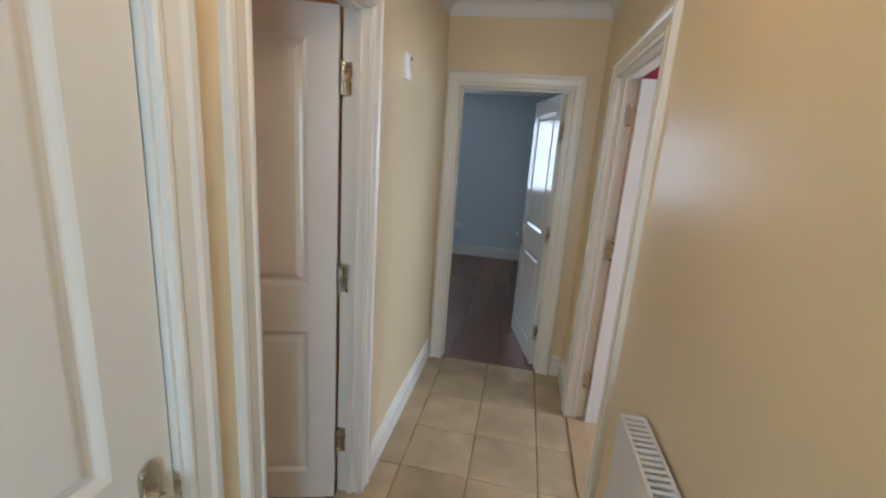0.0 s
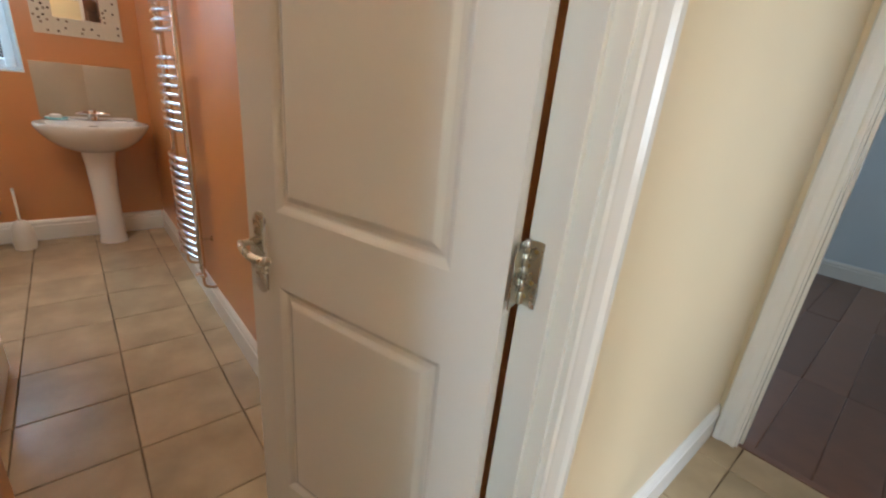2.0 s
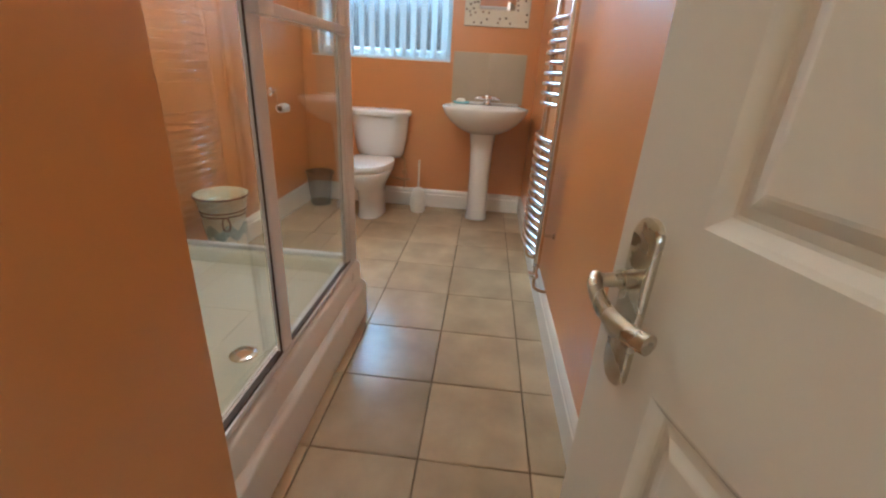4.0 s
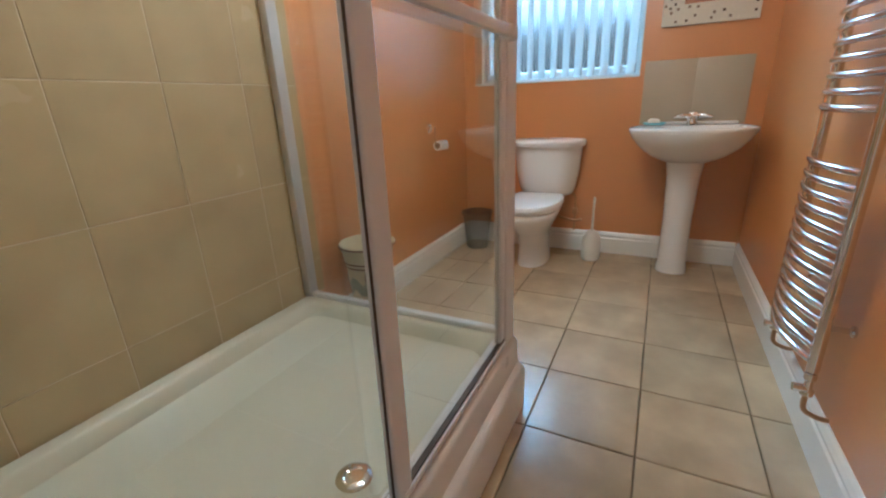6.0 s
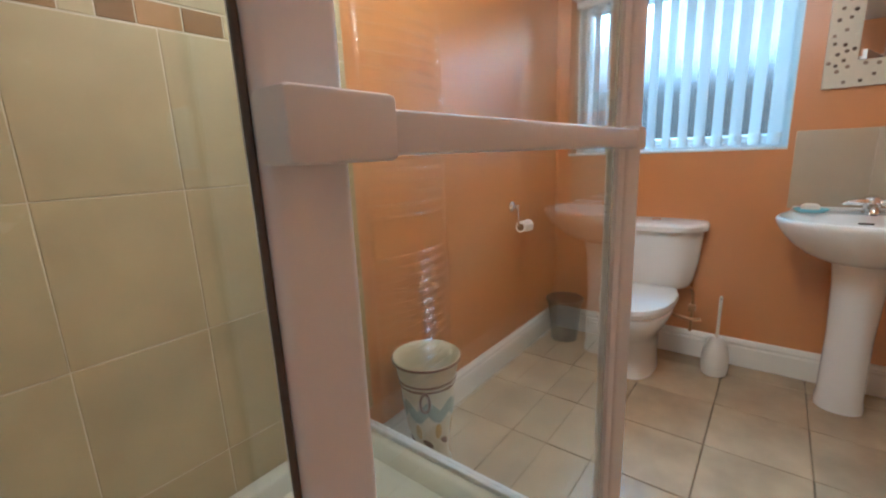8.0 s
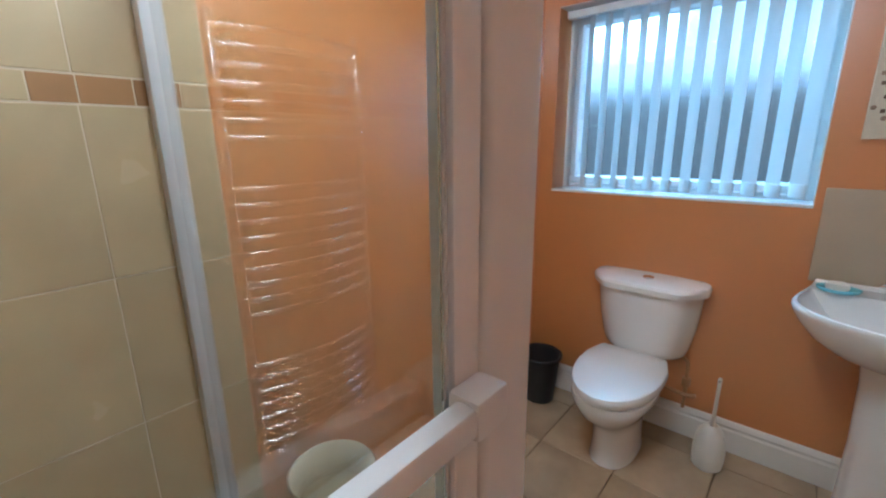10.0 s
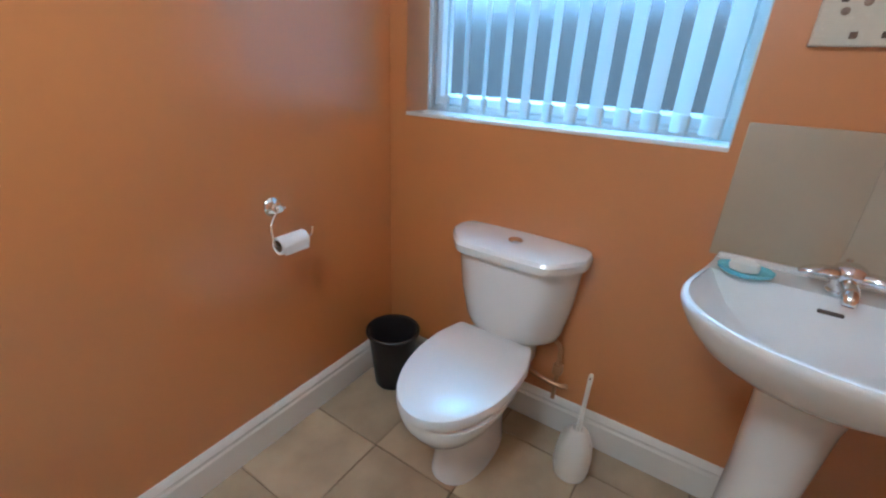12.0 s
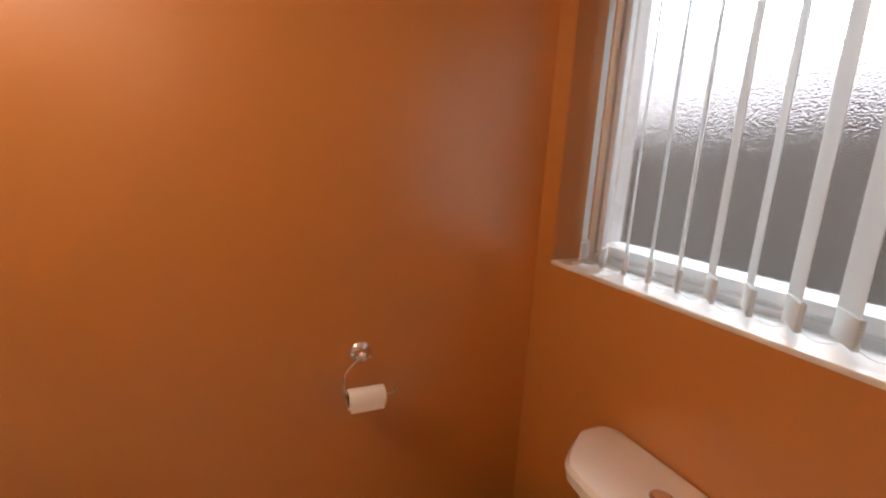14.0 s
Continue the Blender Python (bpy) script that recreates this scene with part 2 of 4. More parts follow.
def curve_points(points, n=8):
    """A smooth line through the points."""
    pts = [Vector(p) for p in points]
    out = []
    for i in range(len(pts) - 1):
        p0, p1, p2, p3 = pts[max(i - 1, 0)], pts[i], pts[i + 1], pts[min(i + 2, len(pts) - 1)]
        for k in range(n):
            t = k / n
            out.append(0.5 * (2 * p1 + (p2 - p0) * t + (2 * p0 - 5 * p1 + 4 * p2 - p3) * t * t + (3 * p1 - p0 - 3 * p2 + p3) * t ** 3))
    out.append(pts[-1])
    return out


def finish(bm, name, mats, smooth=False):
    bmesh.ops.recalc_face_normals(bm, faces=bm.faces)
    me = bpy.data.meshes.new(name)
    bm.to_mesh(me)
    bm.free()
    for m in mats if isinstance(mats, (list, tuple)) else [mats]:
        me.materials.append(m)
    if smooth:
        for p in me.polygons:
            p.use_smooth = True
        me.set_sharp_from_angle(angle=radians(38))
    return me


def part(name, bm, mat, parent, label="", smooth=True):
    ob = new(name, finish(bm, name, mat, smooth))
    ob.parent = parent
    return tagged(ob, label=label)


def thing(name, m, label, category, group=""):
    ob = new(name)
    ob.empty_display_size = 0.05
    ob.matrix_basis = m
    return tagged(ob, label=label, category=category, group=group)


def structure(name, bm, mats, label, category, smooth=False):
    return tagged(new(name, finish(bm, name, mats, smooth)), label=label, category=category, kind="structure")


def paint(bm, rule):
    """Material slots by the outward side of each face."""
    bmesh.ops.recalc_face_normals(bm, faces=bm.faces)
    for f in bm.faces:
        f.material_index = rule(f.normal, f.calc_center_median())


def polar(outline, cx, cy, n):
    """Resample a closed star-shaped outline at n even angles round (cx, cy)."""
    out = []
    m = len(outline)
    for i in range(n):
        a = 2 * math.pi * i / n
        d = Vector((math.cos(a), math.sin(a)))
        best = 0
        for k in range(m):
            p, q = Vector(outline[k]) - Vector((cx, cy)), Vector(outline[(k + 1) % m]) - Vector((cx, cy))
            e = q - p
            den = d.x * e.y - d.y * e.x
            if abs(den) < 1e-12:
                continue
            s = (p.x * e.y - p.y * e.x) / den
            u = (p.x * d.y - p.y * d.x) / den
            if -1e-9 <= u <= 1 + 1e-9 and s > best:
                best = s
        out.append((cx + d.x * best, cy + d.y * best))
    return out


def rounded_rect(x0, y0, x1, y1, r, k=6):
    pts = []
    for cx, cy, a0 in ((x1 - r, y1 - r, 0), (x0 + r, y1 - r, 90), (x0 + r, y0 + r, 180), (x1 - r, y0 + r, 270)):
        for i in range(k + 1):
            a = radians(a0 + 90 * i / k)
            pts.append((cx + r * math.cos(a), cy + r * math.sin(a)))
    return pts


# ---- plan ----
HALL_L, HALL_R, HALL_END, HALL_BACK = -0.335, 0.68, 3.36, -0.9
BATH_W, BATH_S, BATH_N, BATH_E = -4.25, 0.0, 1.89, -0.435
CEIL, HALL_CEIL = 2.42, 2.50
DOOR_H, BATH_HEAD = 1.995, 2.04
BATH_DOOR = (1.250, 1.946)
CUPBOARD_DOOR = (0.265, 0.988)
SIDE_DOOR = (2.03, 2.85)
END_DOOR = (-0.222, 0.492)
WIN = (0.085, 1.207, 1.19, 2.12)
LINE = 0.028


def wall_with_openings(name, axis, at, thick, lo, hi, top, openings, mats, rule, label):
    """A wall along x or y, cut by openings (from, to, sill, head)."""
    bm = bmesh.new()

    def slab(a, b, z0, z1):
        if b - a < 1e-4 or z1 - z0 < 1e-4:
            return
        if axis == "x":
            box(bm, a, at, z0, b, at + thick, z1)
        else:
            box(bm, at, a, z0, at + thick, b, z1)

    a = lo
    for o0, o1, z0, z1 in sorted(openings):
        slab(a, o0, 0, top)
        slab(o0, o1, 0, z0)
        slab(o0, o1, z1, top)
        a = o1
    slab(a, hi, 0, top)
    paint(bm, rule)
    return structure(name, bm, mats, label, "wall")


wall_with_openings("wall_hall_west", "y", BATH_E, 0.10, HALL_BACK, HALL_END, HALL_CEIL + 0.02,
                   [(BATH_DOOR[0] - LINE, BATH_DOOR[1] + LINE, 0, BATH_HEAD + LINE), (CUPBOARD_DOOR[0] - LINE, CUPBOARD_DOOR[1] + LINE, 0, DOOR_H + LINE)],
                   [CREAM, ORANGE], lambda n, c: 1 if n.x < -0.5 else 0, "cream satin painted hallway wall, orange on its bathroom side")
wall_with_openings("wall_hall_east", "y", HALL_R, 0.10, HALL_BACK, HALL_END, HALL_CEIL + 0.02,
                   [(SIDE_DOOR[0] - LINE, SIDE_DOOR[1] + LINE, 0, DOOR_H + LINE)],
                   [CREAM, RED], lambda n, c: 1 if n.x > 0.5 else 0, "cream satin painted hallway wall with a doorway")
wall_with_openings("wall_hall_end", "x", HALL_END, 0.10, -3.3, 0.78, HALL_CEIL + 0.02,
                   [(END_DOOR[0] - LINE, END_DOOR[1] + LINE, 0, DOOR_H + LINE)],
                   [CREAM, BLUEGREY], lambda n, c: 1 if n.y > 0.5 else 0, "cream painted end wall with a doorway")
wall_with_openings("wall_side_room_north", "x", HALL_END, 0.10, 0.78, 4.0, HALL_CEIL + 0.02, [], [RED], lambda n, c: 0, "crimson painted wall of the side room")
wall_with_openings("wall_hall_back", "x", HALL_BACK - 0.1, 0.10, -0.6, 4.0, HALL_CEIL + 0.02, [], [CREAM], lambda n, c: 0, "cream painted wall closing the hallway")
wall_with_openings("wall_bath_north", "x", BATH_N, 0.10, BATH_W - 0.25, -0.66, CEIL + 0.02, [], [ORANGE], lambda n, c: 0, "satin orange painted bathroom wall")
wall_with_openings("wall_bath_south", "x", -0.10, 0.10, BATH_W - 0.25, BATH_E, CEIL + 0.02, [], [ORANGE], lambda n, c: 0, "satin orange painted bathroom wall")
wall_with_openings("wall_bath_window", "y", BATH_W - 0.25, 0.25, BATH_S, BATH_N, CEIL + 0.02, [WIN],
                   [ORANGE], lambda n, c: 0, "orange painted bathroom wall with a recessed window")

bm = bmesh.new()
box(bm, -1.05, BATH_S, 0, -0.95, 1.18, CEIL)
box(bm, -0.95, 1.08, 0, BATH_E, 1.18, CEIL)
structure("wall_partition", bm, ORANGE, "orange painted partition corner beside the shower", "wall")

wall_with_openings("wall_bath_north_return", "x", BATH_N + 0.10, 0.08, -0.66, BATH_E, CEIL + 0.02, [], [ORANGE], lambda n, c: 0, "orange painted wall return behind the door")

# far room and side room shells
wall_with_openings("wall_far_room_back", "x", 6.75, 0.1, -3.3, 0.62, 2.42, [(-2.3, -1.0, 1.05, 2.1)], [BLUEGREY], lambda n, c: 0, "pale blue-grey painted wall with a window opening")
wall_with_openings("wall_far_room_east", "y", 0.62, 0.1, 3.46, 6.85, 2.42, [], [BLUEGREY], lambda n, c: 0, "pale blue-grey painted wall of the far room")
wall_with_openings("wall_far_room_west", "y", -3.3, 0.1, 3.46, 6.75, 2.42, [], [BLUEGREY], lambda n, c: 0, "pale blue-grey painted wall of the far room")
wall_with_openings("wall_side_room_east", "y", 3.9, 0.1, HALL_BACK, HALL_END, 2.42, [(1.2, 2.8, 0.9, 2.1)], [RED], lambda n, c: 0, "crimson painted wall of the side room")

bm = bmesh.new()
box(bm, HALL_L, HALL_BACK, HALL_CEIL, HALL_R, HALL_END, HALL_CEIL + 0.1)
structure("ceiling_hall", bm, PLASTER, "white painted hallway ceiling", "ceiling")
bm = bmesh.new()
box(bm, BATH_W, BATH_S, CEIL, BATH_E, BATH_N + 0.1, CEIL + 0.1)
structure("ceiling_bathroom", bm, PLASTER, "white painted bathroom ceiling", "ceiling")
bm = bmesh.new()
box(bm, -3.3, 3.46, 2.36, 0.62, 6.75, 2.46)
structure("ceiling_far_room", bm, PLASTER, "white painted ceiling of the far room", "ceiling")
bm = bmesh.new()
box(bm, 0.78, HALL_BACK, 2.42, 3.9, HALL_END, 2.5)
structure("ceiling_side_room", bm, PLASTER, "white painted ceiling of the side room", "ceiling")

# coving along the hall ceiling
bm = bmesh.new()
cove = [(0, 0)] + [(0.08 - 0.08 * math.sin(radians(a)), -(0.08 - 0.08 * math.cos(radians(a)))) for a in range(0, 91, 15)]
for a, b, n in (((HALL_L, HALL_BACK), (HALL_L, HALL_END), (1, 0)), ((HALL_R, HALL_BACK), (HALL_R, HALL_END), (-1, 0)), ((HALL_L, HALL_END), (HALL_R, HALL_END), (0, -1))):
    loft(bm, [[(p[0] + n[0] * d, p[1] + n[1] * d, HALL_CEIL - 0.001 + h) for d, h in cove] for p in (a, b)])
structure("trim_coving", bm, PLASTER, "white plaster coving under the hallway ceiling", "coving", True)

# floors under the tiles and boards
bm = bmesh.new()
box(bm, BATH_W, BATH_S, -0.12, BATH_E, BATH_N + 0.1, -0.009)
floor_bath = structure("floor_bathroom", bm, GROUT, "beige glazed square floor tiles with brown grout", "floor")
bm = bmesh.new()
box(bm, BATH_E, HALL_BACK, -0.12, HALL_R, HALL_END, -0.009)
floor_hall = structure("floor_hall", bm, GROUT, "beige glazed square hallway tiles with brown grout", "floor")
bm = bmesh.new()
box(bm, -3.3, HALL_END, -0.12, 0.62, 6.75, -0.009)
floor_far = structure("floor_far_room", bm, LAMINATE, "dark brown laminate floor boards", "floor")
bm = bmesh.new()
box(bm, HALL_R, HALL_BACK, -0.12, 3.9, HALL_END, -0.009)
floor_side = structure("floor_side_room", bm, PALEWOOD, "pale oak floor boards", "floor")
bm = bmesh.new()
box(bm, -90, -80, -0.5, 90, 80, -0.2)
structure("ground", bm, PAVING, "grey concrete ground outside the house", "ground")
bm = bmesh.new()
rounded(bm, -7.2, -6, -0.2, -7.0, 9, 2.02, 0.02, 1)
structure("backdrop_garden_wall", bm, FENCE, "dark grey rendered garden wall outside the window", "garden wall")

# ---- skirting ----
SKIRT = [(0, 0), (0.018, 0), (0.018, 0.108), (0.013, 0.116), (0.013, 0.126), (0.016, 0.131), (0.010, 0.146), (0.004, 0.155), (0, 0.156)]


def skirting(a, b, n, h=1.0, label="white gloss moulded skirting board"):
    bm = bmesh.new()
    loft(bm, [[(p[0] + n[0] * d, p[1] + n[1] * d, z * h) for d, z in SKIRT] for p in (a, b)])
    return structure("baseboard", bm, GLOSS, label, "skirting board", False)


skirting((BATH_W, 0.018), (BATH_W, BATH_N - 0.018), (1, 0))
skirting((-2.52, 0), (BATH_W, 0), (0, 1))
skirting((BATH_W, BATH_N), (-0.66, BATH_N), (0, -1))
skirting((-1.05, 1.18), (BATH_E, 1.18), (0, 1))
skirting((-1.05, 1.035), (-1.05, 1.198), (-1, 0))
skirting((HALL_L, 2.048), (HALL_L, HALL_END), (1, 0))
skirting((HALL_L, 1.082), (HALL_L, 1.157), (1, 0))
skirting((HALL_R, HALL_BACK), (HALL_R, 1.93), (-1, 0))
skirting((HALL_R, 2.955), (HALL_R, HALL_END), (-1, 0))
skirting((0.598, HALL_END), (HALL_R - 0.018, HALL_END), (0, -1))
skirting((-3.2, 6.75), (0.602, 6.75), (0, -1), 1.0)
skirting((0.62, 3.47), (0.62, 6.75), (-1, 0), 1.0)

# ---- door frames ----
ARCH = [(0, 0), (0, 0.014), (0.006, 0.018), (0.014, 0.018), (0.020, 0.014), (0.052, 0.017), (0.062, 0.023), (0.078, 0.023), (0.084, 0.018), (0.084, 0)]


def architrave(name, axis, face, out, lo, hi, head, label):
    """Moulding round an opening on the wall face; out is the way it stands proud."""
    bm = bmesh.new()
    g = 0.008

    def at(u, d, z):
        return (face + out * d, u, z) if axis == "y" else (u, face + out * d, z)

    rings = []
    for su, top in ((-1, 0), (-1, 1), (1, 1), (1, 0)):
        rings.append([at((lo - g - w) if su < 0 else (hi + g + w), d, (head + g + w) if top else 0.0) for w, d in ARCH])
    loft(bm, rings)
    return structure(name, bm, GLOSS, label, "architrave")


def lining(name, axis, w0, w1, lo, hi, stop, head, label):
    """Jambs and head inside the opening, with a stop bead at depth stop."""
    bm = bmesh.new()
    e = 0.002
    prof = [(w0 - e, 0), (w0 - e, LINE - 0.001), (w1 + e, LINE - 0.001), (w1 + e, 0), (stop[1], 0), (stop[1], -0.012), (stop[0], -0.012), (stop[0], 0)]

    def at(u, d, z):
        return (d, u, z) if axis == "y" else (u, d, z)

    rings = []
    for su, top in ((-1, 0), (-1, 1), (1, 1), (1, 0)):
        rings.append([at((lo - w) if su < 0 else (hi + w), d, (head + w) if top else 0.0) for d, w in prof])
    loft(bm, rings)
    return structure(name, bm, GLOSS, label, "door frame")


for nm, axis, face, w0, w1, span, stop in (
        ("bathroom", "y", HALL_L, BATH_E, HALL_L, BATH_DOOR, (-0.385, -0.365)),
        ("cupboard", "y", HALL_L, BATH_E, HALL_L, CUPBOARD_DOOR, (-0.40, -0.385)),
        ("side_room", "y", HALL_R, HALL_R, HALL_R + 0.1, SIDE_DOOR, (0.715, 0.735)),
        ("end_room", "x", HALL_END, HALL_END, HALL_END + 0.1, END_DOOR, (3.395, 3.415))):
    out = 1 if face == HALL_L else -1
    head = BATH_HEAD if nm == "bathroom" else DOOR_H
    architrave("trim_architrave_" + nm, axis, face, out, span[0], span[1], head, "white gloss moulded architrave round a doorway")
    lining("trim_door_lining_" + nm, axis, w0, w1, span[0], span[1], stop, head, "white gloss painted door lining")

# ---- doors ----


def panelled_leaf(w, h, gap, thick=0.035):
    """Leaf from x 0 to w and y -thick to 0, with two moulded panels on both faces."""
    xs = [gap, 0.115, w - 0.115, w]
    zs = [0.0, 0.135, 0.808, 1.005, h - 0.11, h]
    leaf = bmesh.new()
    for y in (0, -thick):
        g = [[leaf.verts.new((x, y, z)) for z in zs] for x in xs]
        for i in range(3):
            for k in range(5):
                if i == 1 and k in (1, 3):
                    continue
                leaf.faces.new((g[i][k], g[i + 1][k], g[i + 1][k + 1], g[i][k + 1]))
    bmesh.ops.remove_doubles(leaf, verts=leaf.verts, dist=1e-5)
    for a, b in (((gap, 0), (gap, h)), ((gap, h), (w, h)), ((w, h), (w, 0)), ((w, 0), (gap, 0))):
        leaf.faces.new([leaf.verts.new(p) for p in ((a[0], 0, a[1]), (b[0], 0, b[1]), (b[0], -thick, b[1]), (a[0], -thick, a[1]))])
    panels = []
    for z0, z1 in ((zs[1], zs[2]), (zs[3], zs[4])):
        bm = bmesh.new()
        for y, s in ((0, -1), (-thick, 1)):
            rings = []
            for inset, depth in ((0, 0), (0.006, 0.003), (0.016, 0.010), (0.020, 0.011), (0.030, 0.009), (0.042, 0.003), (0.046, 0.002), (0.06, 0.002)):
                rings.append([(x, y + s * depth, z) for x, z in ((xs[1] + inset, z0 + inset), (xs[2] - inset, z0 + inset), (xs[2] - inset, z1 - inset), (xs[1] + inset, z1 - inset))])
            loft(bm, rings, False, True)
        panels.append(bm)
    return leaf, panels


def lever_handle(side, parent, at_x, at_z, toward, metal, turn=False):
    """Back plate with a curved lever; side is +1 or -1 for the face, toward the way the lever points along x."""
    y0 = 0.0 if side > 0 else -0.035
    bm = bmesh.new()
    plate = rounded_rect(-0.021, -0.128, 0.021, 0.09, 0.020, 6)
    loft(bm, [[(at_x + u * k, y0 + side * d, at_z + v * k) for u, v in plate] for d, k in ((0, 1.0), (0.006, 1.0), (0.009, 0.94))])
    plate_ob = part("handle_plate", bm, metal, parent, "worn metal lever handle back plate")
    bm = bmesh.new()
    tube(bm, [(at_x, y0 + side * 0.006, at_z + 0.018), (at_x, y0 + side * 0.026, at_z + 0.018)], 0.0115, 16)
    tube(bm, [(at_x, y0 + side * 0.024, at_z + 0.018), (at_x, y0 + side * 0.052, at_z + 0.018)], [0.0085, 0.0080], 14)
    line = curve_points([(at_x - 0.010 * toward, y0 + side * 0.050, at_z + 0.019), (at_x + 0.006 * toward, y0 + side * 0.059, at_z + 0.012), (at_x + 0.035 * toward, y0 + side * 0.062, at_z + 0.001),
                         (at_x + 0.066 * toward, y0 + side * 0.058, at_z - 0.004), (at_x + 0.094 * toward, y0 + side * 0.050, at_z - 0.003)], 7)
    tube(bm, line, [0.0075 + 0.0035 * i / (len(line) - 1) for i in range(len(line))], 14)
    part("lever", bm, metal, plate_ob, "curved polished lever")
    if turn:
        bm = bmesh.new()
        tube(bm, [(at_x, y0 + side * 0.006, at_z - 0.046), (at_x, y0 + side * 0.022, at_z - 0.046)], [0.0105, 0.0085], 14)
        tube(bm, [(at_x, y0 + side * 0.022, at_z - 0.046), (at_x, y0 + side * 0.027, at_z - 0.046)], [0.006, 0.007], 14)
        part("lock_turn", bm, metal, plate_ob, "small round lock turn")
    return plate_ob


def hinge(parent, z, metal, knuckle_y, spread, size=0.118):
    """Butt hinge at the pivot: leaf on the door's edge, leaf on the jamb and a ribbed knuckle."""
    bm = bmesh.new()
    rounded(bm, -0.0035, -0.034, z - size / 2, -0.0008, 0.0, z + size / 2, 0.0008, 1)
    c, s = math.cos(spread), math.sin(spread)
    quad = [(-0.0020, 0.0), (-0.0050, 0.0), (-0.0050, 0.036), (-0.0020, 0.036)]
    loft(bm, [[(x * c - y * s - 0.0, x * s + y * c + knuckle_y, zz) for x, y in quad] for zz in (z - size / 2, z + size / 2)])
    ob = part("hinge", bm, metal, parent, "worn metal butt hinge")
    bm = bmesh.new()
    for k in range(5):
        z0 = z - size / 2 + k * size / 5
        lathe(bm, [(0.0058, z0 + 0.0006), (0.0066, z0 + 0.002), (0.0066, z0 + size / 5 - 0.002), (0.0058, z0 + size / 5 - 0.0006)], 14, (-0.006, knuckle_y, 0))
    part("hinge_knuckle", bm, metal, ob)
    for k in range(4):
        bm = bmesh.new()
        lathe(bm, [(0.0042, -0.0012), (0.0040, 0.0006), (0.0015, 0.0010)], 10)
        sc = part("screw", bm, BRASS, ob)
        yy = 0.013 + 0.011 * (k % 2)
        spot = Vector((-0.0016 * c - yy * s, -0.0016 * s + yy * c + knuckle_y, z - size * 0.36 + size * 0.24 * k))
        way = Vector((c, s, 0))
        sc.matrix_basis = Matrix.Translation(spot) @ way.to_track_quat("Z", "X").to_matrix().to_4x4()
    return ob


def door(name, w, m, label, handle_sides, metal, hinges, hinge_y, spread, turn=False, z_handle=0.90, gap=0.0, h=1.985):
    leaf, panels = panelled_leaf(w, h, gap)
    ob = new(name, finish(leaf, name, DOORWHITE, False))
    ob.matrix_basis = m
    tagged(ob, label=label, category="door", kind="structure")
    for bm in panels:
        part("panel", bm, DOORWHITE, ob, "", False)
    for s in handle_sides:
        lever_handle(s, ob, w - 0.052, z_handle, -1, metal, turn)
    for z in hinges:
        hinge(ob, z, metal, hinge_y, spread)
    return ob


door("door_1", 0.722, pose(-0.425, 1.898, 0.006, 0, 0, 196.3), "white moulded two-panel bathroom door standing open, worn metal lever", (1, -1), STEEL, (1.795, 1.03, 0.27), -0.041, radians(73.7), True, 0.903, 0.006, 2.03)
door("door_2", 0.705, pose(0.449, 3.455, 0.006, 0, 0, 103), "white moulded two-panel door open into the far room", (1, -1), STEEL, (1.735, 1.02, 0.26), -0.041, radians(77), False, 0.90)
door("door_3", 0.80, pose(0.785, 2.846, 0.006, 0, 0, 5), "white moulded two-panel door open into the side room", (1, -1), STEEL, (1.81, 1.08, 0.27), 0.006, radians(88), False, 0.90)
door("door_4", 0.711, pose(-0.382, 0.272, 0.006, 0, 0, 90), "closed white moulded two-panel door with worn metal lever", (-1,), STEEL, (), 0, 0, False, 0.90)
bm = bmesh.new()
rounded(bm, -0.362, 0.984, 0.86, -0.334, 0.9885, 0.93, 0.001, 1)
structure("trim_strike_plate", bm, STEEL, "dark metal strike plate on the door lining", "strike plate")

# ---- bathroom window ----
wy0, wy1, wz0, wz1 = WIN
bm = bmesh.new()
loft(bm, [[(BATH_W - 0.145 + dx, wy0 + i, wz0 + i) if k == 0 else (BATH_W - 0.145 + dx, wy1 - i, wz0 + i) if k == 1 else (BATH_W - 0.145 + dx, wy1 - i, wz1 - i) if k == 2 else (BATH_W - 0.145 + dx, wy0 + i, wz1 - i) for k in range(4)]
          for dx, i in ((-0.06, 0.0), (0.0, 0.0), (0.0, 0.028), (-0.008, 0.034), (-0.008, 0.040), (0.006, 0.044), (0.006, 0.070), (-0.012, 0.080), (-0.06, 0.080))], False, False)
window = structure("window_1", bm, UPVC, "white plastic framed window with obscure textured glass", "window")
bm = bmesh.new()
rounded(bm, BATH_W - 0.182, wy0 + 0.078, wz0 + 0.078, BATH_W - 0.176, wy1 - 0.078, wz1 - 0.078, 0.001, 1)
pane = part("pane", bm, OBSCURE, window, "obscure textured glass pane")
pane.visible_shadow = False
bm = bmesh.new()
rounded(bm, BATH_W - 0.144, wy0 + 0.001, wz0 - 0.002, BATH_W + 0.006, wy1 - 0.001, wz0 + 0.012, 0.003, 2)
part("window_sill", bm, UPVC, window, "white sill board")
for y0, y1, z0, z1 in ((wy1 - 0.004, wy1, wz0, wz1), (wy0 + 0.001, wy1 - 0.004, wz1 - 0.004, wz1)):
    bm = bmesh.new()
    box(bm, BATH_W - 0.144, y0, z0 + 0.013 if z0 == wz0 else z0, BATH_W - 0.001, y1, z1)
    part("reveal_lining", bm, PLASTER, window, "white painted window reveal", False)

